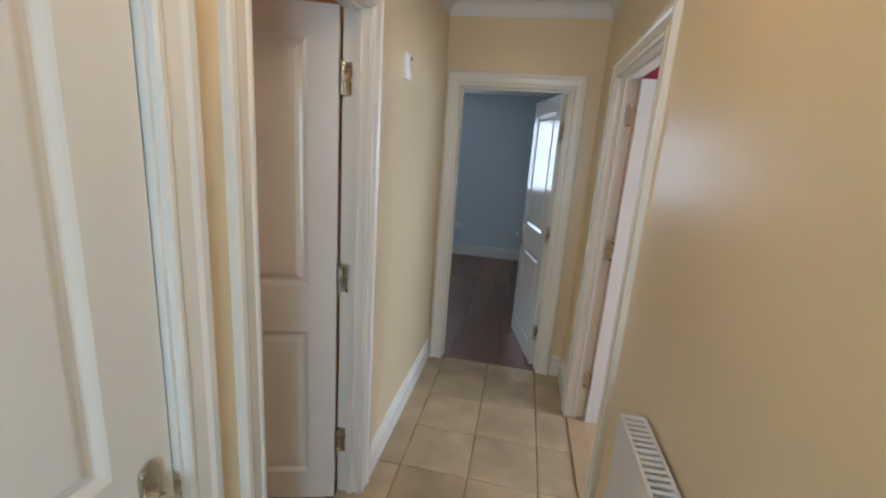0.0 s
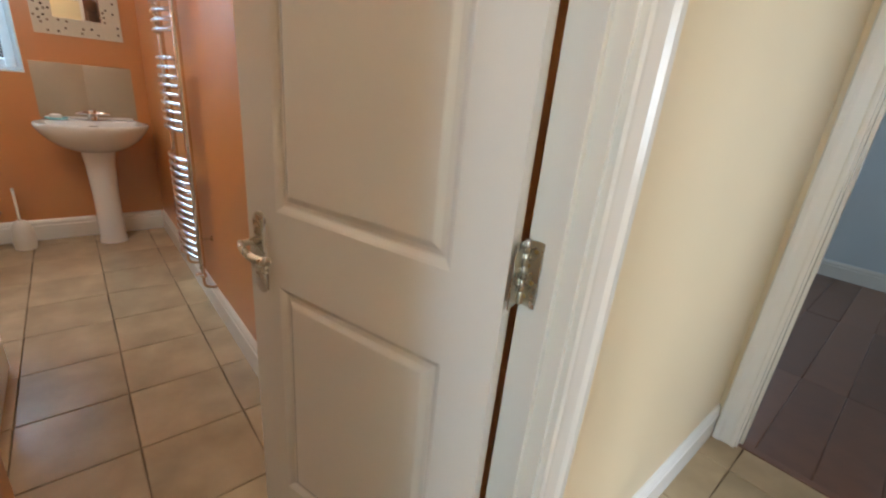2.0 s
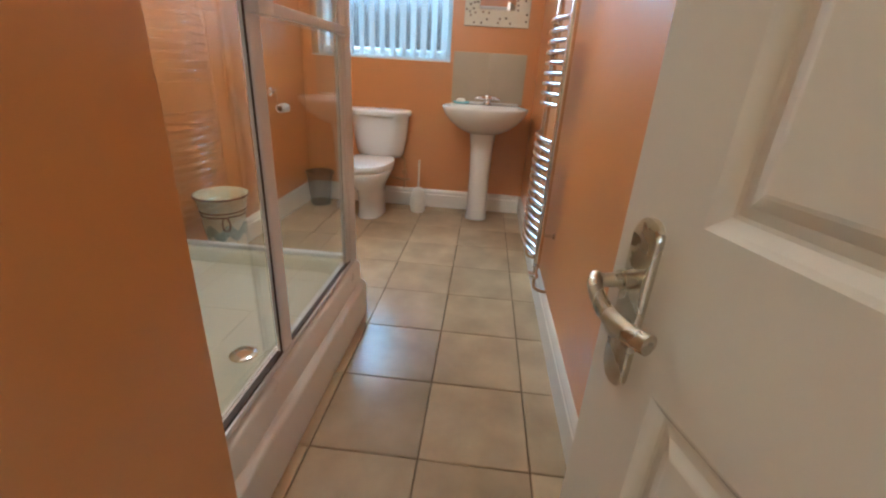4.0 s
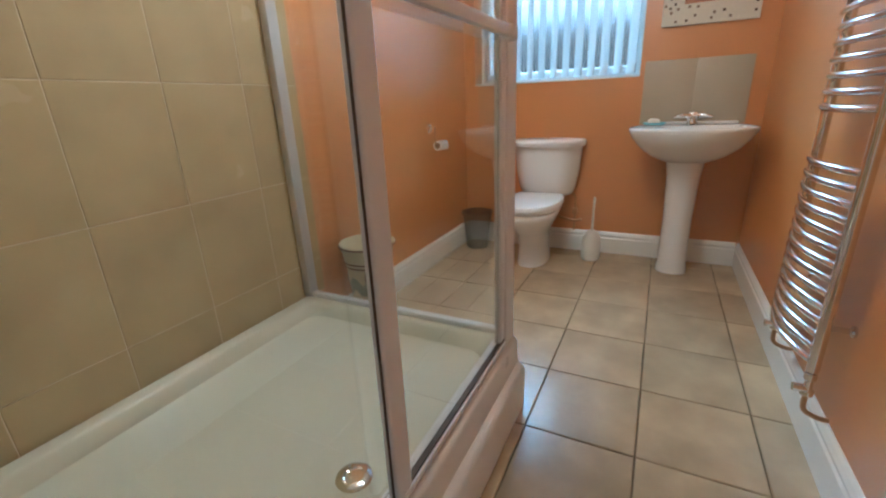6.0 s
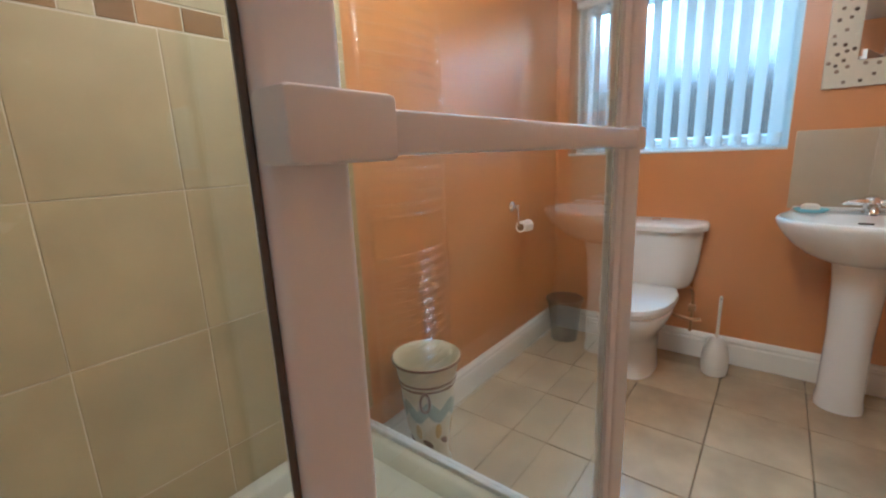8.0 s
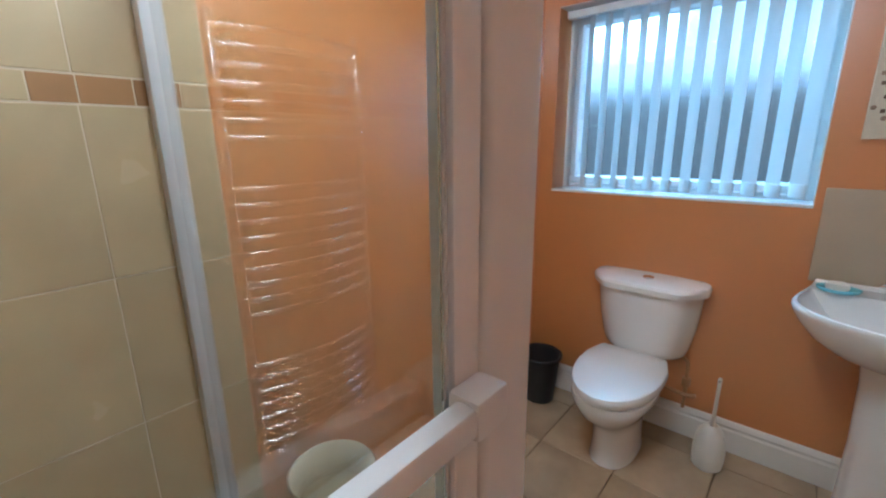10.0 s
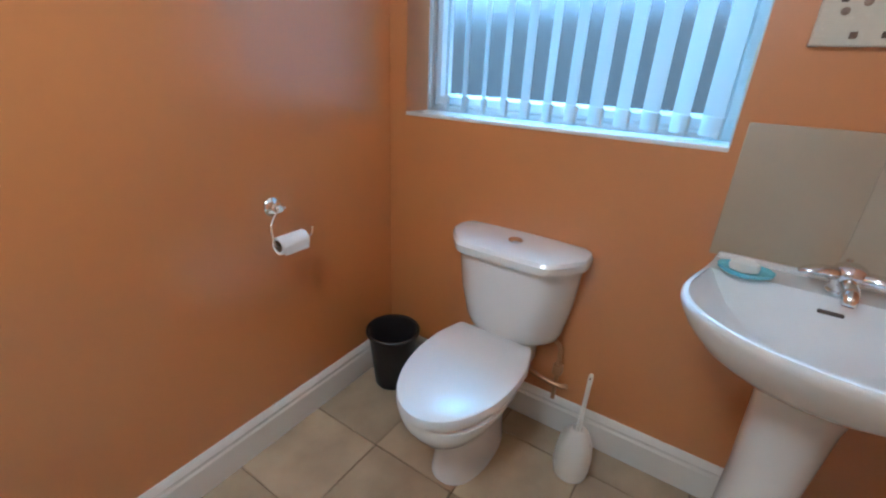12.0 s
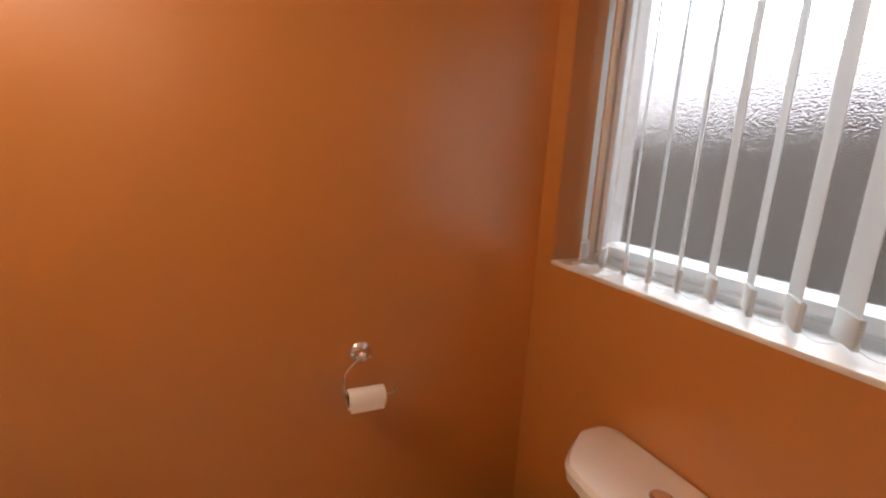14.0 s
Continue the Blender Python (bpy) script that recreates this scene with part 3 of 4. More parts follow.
blind = thing("vertical_blind", pose(BATH_W - 0.07, 0.646, wz1 - 0.05), "white fabric vertical blind with half-turned slats hanging in the window", "blind")
bm = bmesh.new()
rounded(bm, -0.02, -0.545, 0.0, 0.02, 0.545, 0.035, 0.004, 2)
part("headrail", bm, UPVC, blind, "white plastic headrail")
length = wz1 - 0.05 - (wz0 + 0.028)


def slat_mesh():
    bm = bmesh.new()
    n = 8
    front = [(-0.0445 + 0.089 * i / n, 0.006 * math.sin(math.pi * i / n)) for i in range(n + 1)]
    back = [(u, v - 0.0009) for u, v in reversed(front)]
    loft(bm, [[(u, v, z) for u, v in front + back] for z in (-length, -0.5 * length, -0.002)])
    return finish(bm, "slat", FABRIC, True)


def weight_mesh():
    bm = bmesh.new()
    rounded(bm, -0.043, -0.0022, -length - 0.002, 0.043, 0.0085, -length + 0.055, 0.002, 2)
    return finish(bm, "slat_weight", FABRIC, True)


SLAT, WEIGHT = slat_mesh(), weight_mesh()
for i in range(13):
    o = new("slat", SLAT)
    o.parent = blind
    o.matrix_basis = pose(0, -0.50 + i * 0.0833, 0, 0, 0, 40 + (i * 37 % 11 - 5) * 0.7)
    w = new("slat_weight", WEIGHT)
    w.parent = o
bm = bmesh.new()
for i in range(12):
    y = -0.50 + i * 0.0833
    tube(bm, [(0.028, y + 0.02 + 0.0833 * k / 6, -length + 0.012 - 0.018 * math.sin(math.pi * k / 6)) for k in range(7)], 0.0011, 5)
part("bead_chain", bm, UPVC, blind, "thin white bead chain")
bm = bmesh.new()
rounded(bm, BATH_W - 0.055, wy1 - 0.0055, 1.345, BATH_W - 0.012, wy1 - 0.0042, 1.462, 0.0004, 1)
tagged(new("sticker", finish(bm, "sticker", STICKER)), label="yellowed paper sticker on the window reveal", category="sticker")

# ---- shower ----
SX0, SX1, SY, TRAY = -1.052, -2.41, 0.965, 0.285
tray = thing("shower_tray", pose(0, 0, 0), "cream acrylic raised shower tray with stepped white front panel", "shower tray")
bm = bmesh.new()


def tray_ring(inset, z, r):
    pts = rounded_rect(SX1 + inset, 0.014 + inset, SX0 - inset, SY - inset, r, 6)
    return [(x, y, z) for x, y in pts]


loft(bm, [tray_ring(0, 0.20, 0.004), tray_ring(0, TRAY - 0.008, 0.006), tray_ring(0.008, TRAY, 0.008), tray_ring(0.045, TRAY, 0.05), tray_ring(0.058, TRAY - 0.010, 0.06),
          tray_ring(0.075, TRAY - 0.055, 0.07), tray_ring(0.10, TRAY - 0.068, 0.08), tray_ring(0.30, TRAY - 0.072, 0.08)])
part("basin", bm, ACRYLIC, tray, "cream acrylic tray")
bm = bmesh.new()
prof = [(0.93, 0.0), (1.014, 0.0), (1.014, 0.150), (1.010, 0.163), (1.000, 0.172), (0.989, 0.178), (0.986, 0.190), (0.984, 0.258), (0.978, 0.270), (0.967, 0.278), (0.93, 0.278)]
loft(bm, [[(x, y, z) for y, z in prof] for x in (SX0, SX1 + 0.0)])
part("front_panel", bm, PLINTH, tray, "stepped white acrylic front panel")
bm = bmesh.new()
loft(bm, [[(SX1 - (y - 0.93) * 0.5 + 0.0, yy, z) for y, z in prof] for yy in (0.03, 0.93)])
part("side_panel", bm, PLINTH, tray, "stepped white acrylic side panel")
bm = bmesh.new()
lathe(bm, [(0.044, 0), (0.046, 0.004), (0.040, 0.009), (0.026, 0.011), (0.024, 0.006), (0.002, 0.006)], 28, (-1.72, 0.78, TRAY - 0.071))
part("drain", bm, CHROME, tray, "chrome waste cover")

shower = thing("shower_enclosure", pose(0, 0, 0), "glass shower enclosure with white frame and sliding door", "shower enclosure")
H1 = 1.92
bm = bmesh.new()
loft(bm, [[(x, y, z) for x, y in rounded_rect(-2.412, 0.925, -2.3235, 0.970, 0.010, 4)] for z in (TRAY + 0.001, H1)])
part("corner_post", bm, FRAMEWHITE, shower, "white corner post")
bm = bmesh.new()
rounded(bm, -2.3195, 0.941, TRAY + 0.03, -2.284, 0.966, H1 - 0.036, 0.003, 2)
part("closing_stile", bm, FRAMEWHITE, shower, "white closing stile of the door")
bm = bmesh.new()
rounded(bm, -2.3235, 0.935, TRAY + 0.03, -2.3195, 0.956, H1 - 0.036, 0.001, 1)
part("rubber_seal", bm, RUBBER, shower, "dark rubber seal strip")
bm = bmesh.new()
rounded(bm, -2.284, 0.942, TRAY + 0.03, -2.279, 0.960, H1 - 0.036, 0.001, 1)
part("glazing_bead", bm, GREYTRIM, shower, "grey bead along the door glass")
bm = bmesh.new()
rounded(bm, -2.3235, 0.922, TRAY + 0.001, SX0, 0.972, TRAY + 0.020, 0.004, 2)
part("bottom_rail", bm, FRAMEWHITE, shower)
bm = bmesh.new()
rounded(bm, -2.32, 0.948, TRAY + 0.020, -1.06, 0.966, TRAY + 0.028, 0.001, 1)
part("bottom_seal", bm, RUBBER, shower, "dark seal along the rail")
bm = bmesh.new()
rounded(bm, -2.3235, 0.920, H1 - 0.035, SX0, 0.974, H1, 0.005, 2)
part("top_rail", bm, FRAMEWHITE, shower)
bm = bmesh.new()
rounded(bm, -1.064, 0.925, TRAY + 0.020, SX0 - 0.0005, 0.972, H1 - 0.036, 0.003, 1)
part("wall_channel", bm, FRAMEWHITE, shower)


def panel(name, x0, y0, x1, y1, label):
    bm = bmesh.new()
    box(bm, x0, y0, TRAY + 0.022, x1, y1, H1 - 0.036)
    o = part(name, bm, CLEARGLASS, shower, label, False)
    o.visible_shadow = False
    return o


panel("fixed_glass", -1.66, 0.932, -1.066, 0.937, "clear fixed glass panel")
panel("door_glass", -2.2785, 0.953, -1.68, 0.958, "clear sliding door glass")
panel("side_glass", -2.398, 0.045, -2.393, 0.925, "clear side glass panel")
bm = bmesh.new()
loft(bm, [[(x, y, z) for x, y in rounded_rect(-1.692, 0.949, -1.634, 0.974, 0.008, 4)] for z in (TRAY + 0.029, H1 - 0.036)])
part("door_stile", bm, FRAMEWHITE, shower, "white door stile")
bm = bmesh.new()
rounded(bm, -1.6345, 0.962, TRAY + 0.029, -1.630, 0.968, H1 - 0.036, 0.002, 1)
part("door_seal", bm, RUBBER, shower, "dark rubber door seal")
bm = bmesh.new()
rounded(bm, -2.300, 0.9755, 1.229, -1.665, 0.997, 1.257, 0.005, 2)
bar = part("door_bar", bm, FRAMEWHITE, shower, "white towel bar across the door")
bm = bmesh.new()
rounded(bm, -1.704, 0.973, 1.226, -1.630, 1.004, 1.264, 0.004, 2)
part("bar_end", bm, FRAMEWHITE, bar, "white end block of the bar")
bm = bmesh.new()
rounded(bm, -2.318, 0.966, 1.224, -2.272, 1.000, 1.262, 0.006, 2)
part("bar_end", bm, FRAMEWHITE, bar, "white end block of the bar")
bm = bmesh.new()
rounded(bm, -2.412, 0.049, TRAY + 0.001, -2.380, 0.925, TRAY + 0.022, 0.004, 2)
part("side_rail", bm, FRAMEWHITE, shower)
bm = bmesh.new()
rounded(bm, -2.412, 0.049, H1 - 0.035, -2.380, 0.925, H1, 0.004, 2)
part("side_rail", bm, FRAMEWHITE, shower)
bm = bmesh.new()
rounded(bm, -2.425, 0.0115, TRAY + 0.001, -2.372, 0.048, H1, 0.004, 2)
part("side_wall_channel", bm, GREYTRIM, shower, "grey wall channel of the side glass")

# ---- towel radiator ----
TX0, TX1, TYW = -2.49, -2.90, BATH_N
towel = thing("towel_radiator", pose(0, 0, 0), "chrome ladder towel radiator with curved bars on the wall", "radiator")
TZ0, TZ1, TY = 0.31, 1.76, 1.825
for x in (TX0, TX1):
    bm = bmesh.new()
    lathe(bm, [(0.006, TZ0 - 0.006), (0.014, TZ0), (0.0155, TZ0 + 0.006), (0.0155, TZ1 - 0.006), (0.013, TZ1), (0.004, TZ1 + 0.004)], 18, (x, TY, 0))
    part("upright", bm, RAIL, towel, "chrome upright")
    for z in (0.45, 1.62):
        bm = bmesh.new()
        tube(bm, [(x, TY, z), (x, BATH_N - 0.012, z), (x, BATH_N - 0.006, z), (x, BATH_N, z)], [0.008, 0.008, 0.016, 0.016], 14)
        part("wall_bracket", bm, CHROME, towel)
zs = [0.345 + 0.0405 * i for i in range(14)] + [1.02 + 0.0415 * i for i in range(9)] + [1.475 + 0.0415 * i for i in range(7)]
bm = bmesh.new()
tube(bm, [(TX0 + (TX1 - TX0) * k / 10, TY - 0.010 - 0.042 * math.sin(math.pi * k / 10), 0) for k in range(11)], 0.0105, 12)
BAR = finish(bm, "bar", RAIL, True)
for z in zs:
    o = new("bar", BAR)
    o.parent = towel
    o.location = (0, 0, z)
for x in (TX0, TX1):
    bm = bmesh.new()
    lathe(bm, [(0.009, 0), (0.017, 0.004), (0.017, 0.018), (0.011, 0.024), (0.010, 0.050), (0.015, 0.056), (0.015, 0.074), (0.008, 0.078)], 18, (x, TY, TZ0 - 0.082))
    tube(bm, [(x, TY, TZ0 - 0.06), (x, TY - 0.035, TZ0 - 0.06)], [0.011, 0.013], 14)
    valve = part("valve", bm, CHROME, towel, "chrome radiator valve")
    bm = bmesh.new()
    tube(bm, curve_points([(x, TY, TZ0 - 0.08), (x, TY + 0.004, TZ0 - 0.13), (x, TY + 0.040, TZ0 - 0.15), (x, BATH_N + 0.01, TZ0 - 0.15)], 5), 0.0075, 10)
    part("pipe", bm, COPPER, valve, "copper feed pipe")

# ---- toilet ----


def ring_xy(cx, a, b, z, n=44, p=2.3, back=None):
    out = []
    for i in range(n):
        t = 2 * math.pi * i / n
        c, s = math.cos(t), math.sin(t)
        x = cx + a * math.copysign(abs(c) ** (2 / p), c)
        if back is not None:
            x = max(x, back)
        out.append((x, b * math.copysign(abs(s) ** (2 / p), s), z))
    return out


toilet = thing("toilet", pose(BATH_W, 0.646, 0), "white close-coupled ceramic toilet with its lid closed", "toilet")
bm = bmesh.new()
loft(bm, [ring_xy(0.30, 0.198, 0.103, 0.0), ring_xy(0.30, 0.197, 0.102, 0.012), ring_xy(0.30, 0.192, 0.099, 0.03), ring_xy(0.30, 0.186, 0.097, 0.10), ring_xy(0.308, 0.192, 0.099, 0.18),
          ring_xy(0.33, 0.212, 0.104, 0.235), ring_xy(0.365, 0.250, 0.138, 0.29), ring_xy(0.385, 0.262, 0.164, 0.345), ring_xy(0.390, 0.262, 0.176, 0.375), ring_xy(0.390, 0.258, 0.176, 0.391), ring_xy(0.390, 0.245, 0.165, 0.396)])
part("bowl", bm, CERAMIC, toilet, "white ceramic pan")
bm = bmesh.new()
rounded(bm, 0.012, -0.125, 0.30, 0.21, 0.125, 0.415, 0.02, 3)
part("pan_shelf", bm, CERAMIC, toilet)
front = [(0.365 + 0.312 * math.cos(t), 0.187 * math.sin(t)) for t in [math.pi * (-0.5 + i / 30) for i in range(31)]]
seat_line = polar(front + [(0.28, 0.185), (0.165, 0.154), (0.160, 0.145), (0.160, -0.145), (0.165, -0.154), (0.28, -0.185)], 0.37, 0, 72)


def scaled(line, k, z, cx=0.37):
    return [(cx + (x - cx) * k, y * k, z) for x, y in line]


bm = bmesh.new()
loft(bm, [scaled(seat_line, 0.94, 0.397), scaled(seat_line, 0.955, 0.401), scaled(seat_line, 0.955, 0.421), scaled(seat_line, 0.94, 0.424)])
part("seat", bm, SEATWHITE, toilet, "white plastic seat ring")
bm = bmesh.new()
loft(bm, [scaled(seat_line, 0.98, 0.420), scaled(seat_line, 1.0, 0.423), scaled(seat_line, 1.0, 0.440), scaled(seat_line, 0.985, 0.449), scaled(seat_line, 0.93, 0.453), scaled(seat_line, 0.6, 0.457), scaled(seat_line, 0.2, 0.458)])
part("lid", bm, SEATWHITE, toilet, "closed white plastic lid")
for y in (-0.085, 0.085):
    bm = bmesh.new()
    tube(bm, [(0.150, y - 0.018, 0.432), (0.150, y + 0.018, 0.432)], 0.012, 14)
    part("seat_hinge", bm, CHROME, toilet, "chrome seat hinge")


def tank_ring(z, d, w, soft=0.10):
    """Cistern plan: straight back, side corners cut off towards a narrower front."""
    hw = w - 0.006
    pts = [(0.006, -hw), (0.006, hw), (d * 0.46, hw), (d, hw - 0.088), (d, -hw + 0.088), (d * 0.46, -hw)]
    for share in (soft, 0.25, 0.25):
        cut = []
        for k, (x, y) in enumerate(pts):
            u, v = pts[(k + 1) % len(pts)]
            cut += [(x + (u - x) * share, y + (v - y) * share), (u + (x - u) * share, v + (y - v) * share)]
        pts = cut
    return [(x, y + 0.013, z) for x, y in pts]


bm = bmesh.new()
loft(bm, [tank_ring(0.415, 0.130, 0.150, 0.24), tank_ring(0.425, 0.150, 0.178, 0.24), tank_ring(0.445, 0.163, 0.196, 0.24), tank_ring(0.48, 0.172, 0.208, 0.24), tank_ring(0.60, 0.190, 0.230, 0.22), tank_ring(0.768, 0.204, 0.245, 0.18)])
part("cistern", bm, CERAMIC, toilet, "white ceramic cistern")
bm = bmesh.new()
loft(bm, [tank_ring(0.768, 0.210, 0.252), tank_ring(0.770, 0.226, 0.264), tank_ring(0.798, 0.230, 0.267), tank_ring(0.811, 0.222, 0.261), tank_ring(0.817, 0.200, 0.244), tank_ring(0.819, 0.10, 0.12)])
lid = part("cistern_lid", bm, CERAMIC, toilet, "white ceramic cistern lid")
bm = bmesh.new()
lathe(bm, [(0.026, 0.0), (0.026, 0.004), (0.023, 0.007), (0.020, 0.0055), (0.019, 0.008), (0.004, 0.009)], 28, (0.108, 0.016, 0.8185))
part("flush_button", bm, CHROME, lid, "chrome dual flush button")
pipe = thing("supply_pipe", pose(BATH_W, 0.865, 0.156), "brown painted supply pipe on the wall under the cistern", "pipe")
bm = bmesh.new()
tube(bm, curve_points([(0.022, 0.0, 0.0), (0.022, 0.0, 0.20), (0.03, -0.01, 0.26), (0.06, -0.06, 0.30)], 6), 0.0085, 10)
part("pipe_run", bm, COPPER, pipe)
bm = bmesh.new()
rounded(bm, 0.004, -0.018, 0.12, 0.036, 0.018, 0.165, 0.006, 2)
part("stop_valve", bm, COPPER, pipe)
bm = bmesh.new()
tube(bm, curve_points([(0.012, -0.115, 0.10), (0.03, -0.10, 0.09), (0.032, 0.0, 0.075), (0.03, 0.05, 0.085)], 6), 0.010, 10)
part("pipe_branch", bm, COPPER, pipe)

# ---- basin ----
basin = thing("pedestal_basin", pose(BATH_W, 1.513, 0), "white ceramic pedestal wash basin with a wide curved rim", "wash basin")
half = [(0.0, 0.262), (0.05, 0.268), (0.12, 0.283), (0.20, 0.304), (0.26, 0.317), (0.31, 0.320), (0.36, 0.311), (0.41, 0.285), (0.455, 0.243), (0.495, 0.182), (0.520, 0.110), (0.532, 0.05), (0.535, 0.0)]
rim = [(p.x, p.y) for p in curve_points([(x, y, 0) for x, y in half], 4)]
rim = rim + [(x, -y) for x, y in reversed(rim[:-1])]
N = 96
outer = polar(rim, 0.27, 0, N)
bowl = polar([(max(0.122, 0.27 + (x - 0.27) * 0.925), y * 0.93) for x, y in rim], 0.27, 0, N)


def basin_ring(line, k, z, cx=0.27, dx=0.0, tilt=0.0):
    return [(max(0.004, cx + (x - cx) * k + dx), y * k, z - tilt * x) for x, y in line]


bm = bmesh.new()
loft(bm, [basin_ring(outer, 0.30, 0.690, 0.20), basin_ring(outer, 0.42, 0.700, 0.20), basin_ring(outer, 0.62, 0.735, 0.22), basin_ring(outer, 0.80, 0.782, 0.24), basin_ring(outer, 0.93, 0.835), basin_ring(outer, 0.985, 0.868), basin_ring(outer, 1.0, 0.882),
          basin_ring(outer, 0.998, 0.892), basin_ring(outer, 0.985, 0.897), basin_ring(outer, 0.955, 0.897), basin_ring(bowl, 1.03, 0.892), basin_ring(bowl, 1.0, 0.884), basin_ring(bowl, 0.95, 0.860), basin_ring(bowl, 0.82, 0.815), basin_ring(bowl, 0.60, 0.778), basin_ring(bowl, 0.30, 0.758), basin_ring(bowl, 0.10, 0.754)])
part("bowl", bm, CERAMIC, basin, "white ceramic bowl")
bm = bmesh.new()
rounded(bm, 0.004, -0.258, 0.893, 0.028, 0.258, 0.912, 0.008, 3)
part("back_lip", bm, CERAMIC, basin)
bm = bmesh.new()


def ped_ring(z, x0, x1, w, r):
    return [(x, y, z) for x, y in rounded_rect(x0, -w, x1, w, r, 7)]


loft(bm, [ped_ring(0.0, 0.10, 0.300, 0.088, 0.08), ped_ring(0.02, 0.10, 0.300, 0.088, 0.08), ped_ring(0.06, 0.105, 0.292, 0.082, 0.075), ped_ring(0.35, 0.105, 0.288, 0.080, 0.075), ped_ring(0.60, 0.10, 0.300, 0.090, 0.08), ped_ring(0.74, 0.09, 0.325, 0.108, 0.09)])
part("pedestal", bm, CERAMIC, basin, "white ceramic pedestal")
bm = bmesh.new()
lathe(bm, [(0.030, 0.0), (0.031, 0.003), (0.024, 0.006), (0.022, 0.004), (0.020, 0.010), (0.004, 0.012)], 26, (0.285, 0.0, 0.7555))
part("waste", bm, CHROME, basin, "chrome pop-up waste")
bm = bmesh.new()
rounded(bm, 0.1265, -0.026, 0.850, 0.1375, 0.026, 0.859, 0.002, 1)
part("overflow_slot", bm, RUBBER, basin, "dark overflow slot")

tap = thing("mixer_tap", pose(BATH_W + 0.088, 1.525, 0.897), "chrome mixer tap with two flat wing levers on the basin", "tap")
bm = bmesh.new()
lathe(bm, [(0.034, 0), (0.034, 0.005), (0.029, 0.010), (0.028, 0.030), (0.035, 0.042), (0.036, 0.056), (0.030, 0.070), (0.017, 0.078), (0.006, 0.080)], 28)
part("body", bm, CHROME, tap)
bm = bmesh.new()
line = curve_points([(0.0, 0, 0.030), (0.040, 0, 0.031), (0.068, 0, 0.026), (0.082, 0, 0.016), (0.086, 0, 0.004)], 7)
tube(bm, line, [0.019 - 0.003 * i / (len(line) - 1) for i in range(len(line))], 18)
spout = part("spout", bm, CHROME, tap)
bm = bmesh.new()
tube(bm, [(0.0862, 0, 0.005), (0.0870, 0, 0.001)], [0.0125, 0.012], 18)
part("aerator", bm, RUBBER, spout, "dark aerator in the spout")
for s in (-1, 1):
    bm = bmesh.new()
    rings = []
    for out, half_width, half_height, lift in ((0.020, 0.014, 0.014, 0.050), (0.036, 0.021, 0.017, 0.052), (0.058, 0.024, 0.015, 0.053), (0.078, 0.022, 0.012, 0.051), (0.094, 0.016, 0.009, 0.047), (0.101, 0.007, 0.004, 0.044)):
        rings.append([(0.012 + out * 0.16 + half_width * math.cos(2 * math.pi * k / 18), s * out, lift + half_height * math.sin(2 * math.pi * k / 18)) for k in range(18)])
    loft(bm, rings)
    part("wing_lever", bm, CHROME, tap, "flat chrome wing lever")
bm = bmesh.new()
tube(bm, [(-0.040, 0, 0.0), (-0.040, 0, 0.066)], 0.003, 8)
lathe(bm, [(0.003, 0.064), (0.008, 0.069), (0.007, 0.077), (0.002, 0.080)], 14, (-0.040, 0, 0))
part("pop_up_rod", bm, CHROME, tap)

dish = thing("soap_dish", pose(BATH_W + 0.112, 1.322, 0.8975), "turquoise translucent plastic soap dish on the basin", "soap dish")
bm = bmesh.new()
oval = [((0.050 + 0.0025 * math.cos(12 * math.pi * i / 36)) * math.cos(2 * math.pi * i / 36), 0.066 * math.sin(2 * math.pi * i / 36)) for i in range(36)]
loft(bm, [[(x * k, y * k, z) for x, y in oval] for k, z in ((0.75, 0.0), (0.95, 0.008), (1.0, 0.016), (0.96, 0.016), (0.88, 0.008), (0.6, 0.004))])
part("dish", bm, BLUEGLASS, dish)
soap = thing("soap_bar", pose(BATH_W + 0.112, 1.318, 0.9025), "worn white bar of soap in the dish", "soap")
bm = bmesh.new()
oval = [(0.025 * math.cos(2 * math.pi * i / 30), 0.036 * math.sin(2 * math.pi * i / 30)) for i in range(30)]
loft(bm, [[(x * k, y * k, z) for x, y in oval] for k, z in ((0.6, 0.0), (0.92, 0.005), (1.0, 0.014), (0.92, 0.026), (0.6, 0.033), (0.2, 0.034))])
part("bar", bm, SOAP, soap)

splash = thing("tiled_splashback", pose(BATH_W, 1.2335, 0.898), "two beige stone-effect tiles behind the wash basin", "splashback")
bm = bmesh.new()
rounded(bm, 0.0005, 0.0, 0.0, 0.007, 0.568, 0.374, 0.001, 1)
part("grout_bed", bm, SPLASHTILE, splash)
for k in range(2):
    bm = bmesh.new()
    rounded(bm, 0.002, 0.001 + k * 0.284, 0.001, 0.010, 0.282 + k * 0.285, 0.373, 0.0015, 2)
    part("tile", bm, SPLASHTILE, splash)

# ---- mirror ----
mirror = thing("wall_mirror", pose(BATH_W, 1.541, 1.452), "rectangular mirror with a cream mosaic frame and brown glass dots", "mirror")
MW, MH, MF = 0.243, 0.66, 0.112
bm = bmesh.new()
loft(bm, [[(d, s * (MW - i), z) for s, z in ((-1, i), (1, i), (1, MH - i), (-1, MH - i))] for d, i in ((0.0, 0.0), (0.018, 0.0), (0.021, 0.003), (0.021, MF - 0.003), (0.018, MF), (0.008, MF))], False, False)
frame_ob = part("mirror_frame", bm, MOSAICCREAM, mirror, "cream mosaic frame", False)
bm = bmesh.new()
box(bm, 0.004, -MW + MF - 0.004, MF - 0.004, 0.010, MW - MF + 0.004, MH - MF + 0.004)
part("mirror_glass", bm, MIRROR, mirror, "mirror glass", False)
bm = bmesh.new()
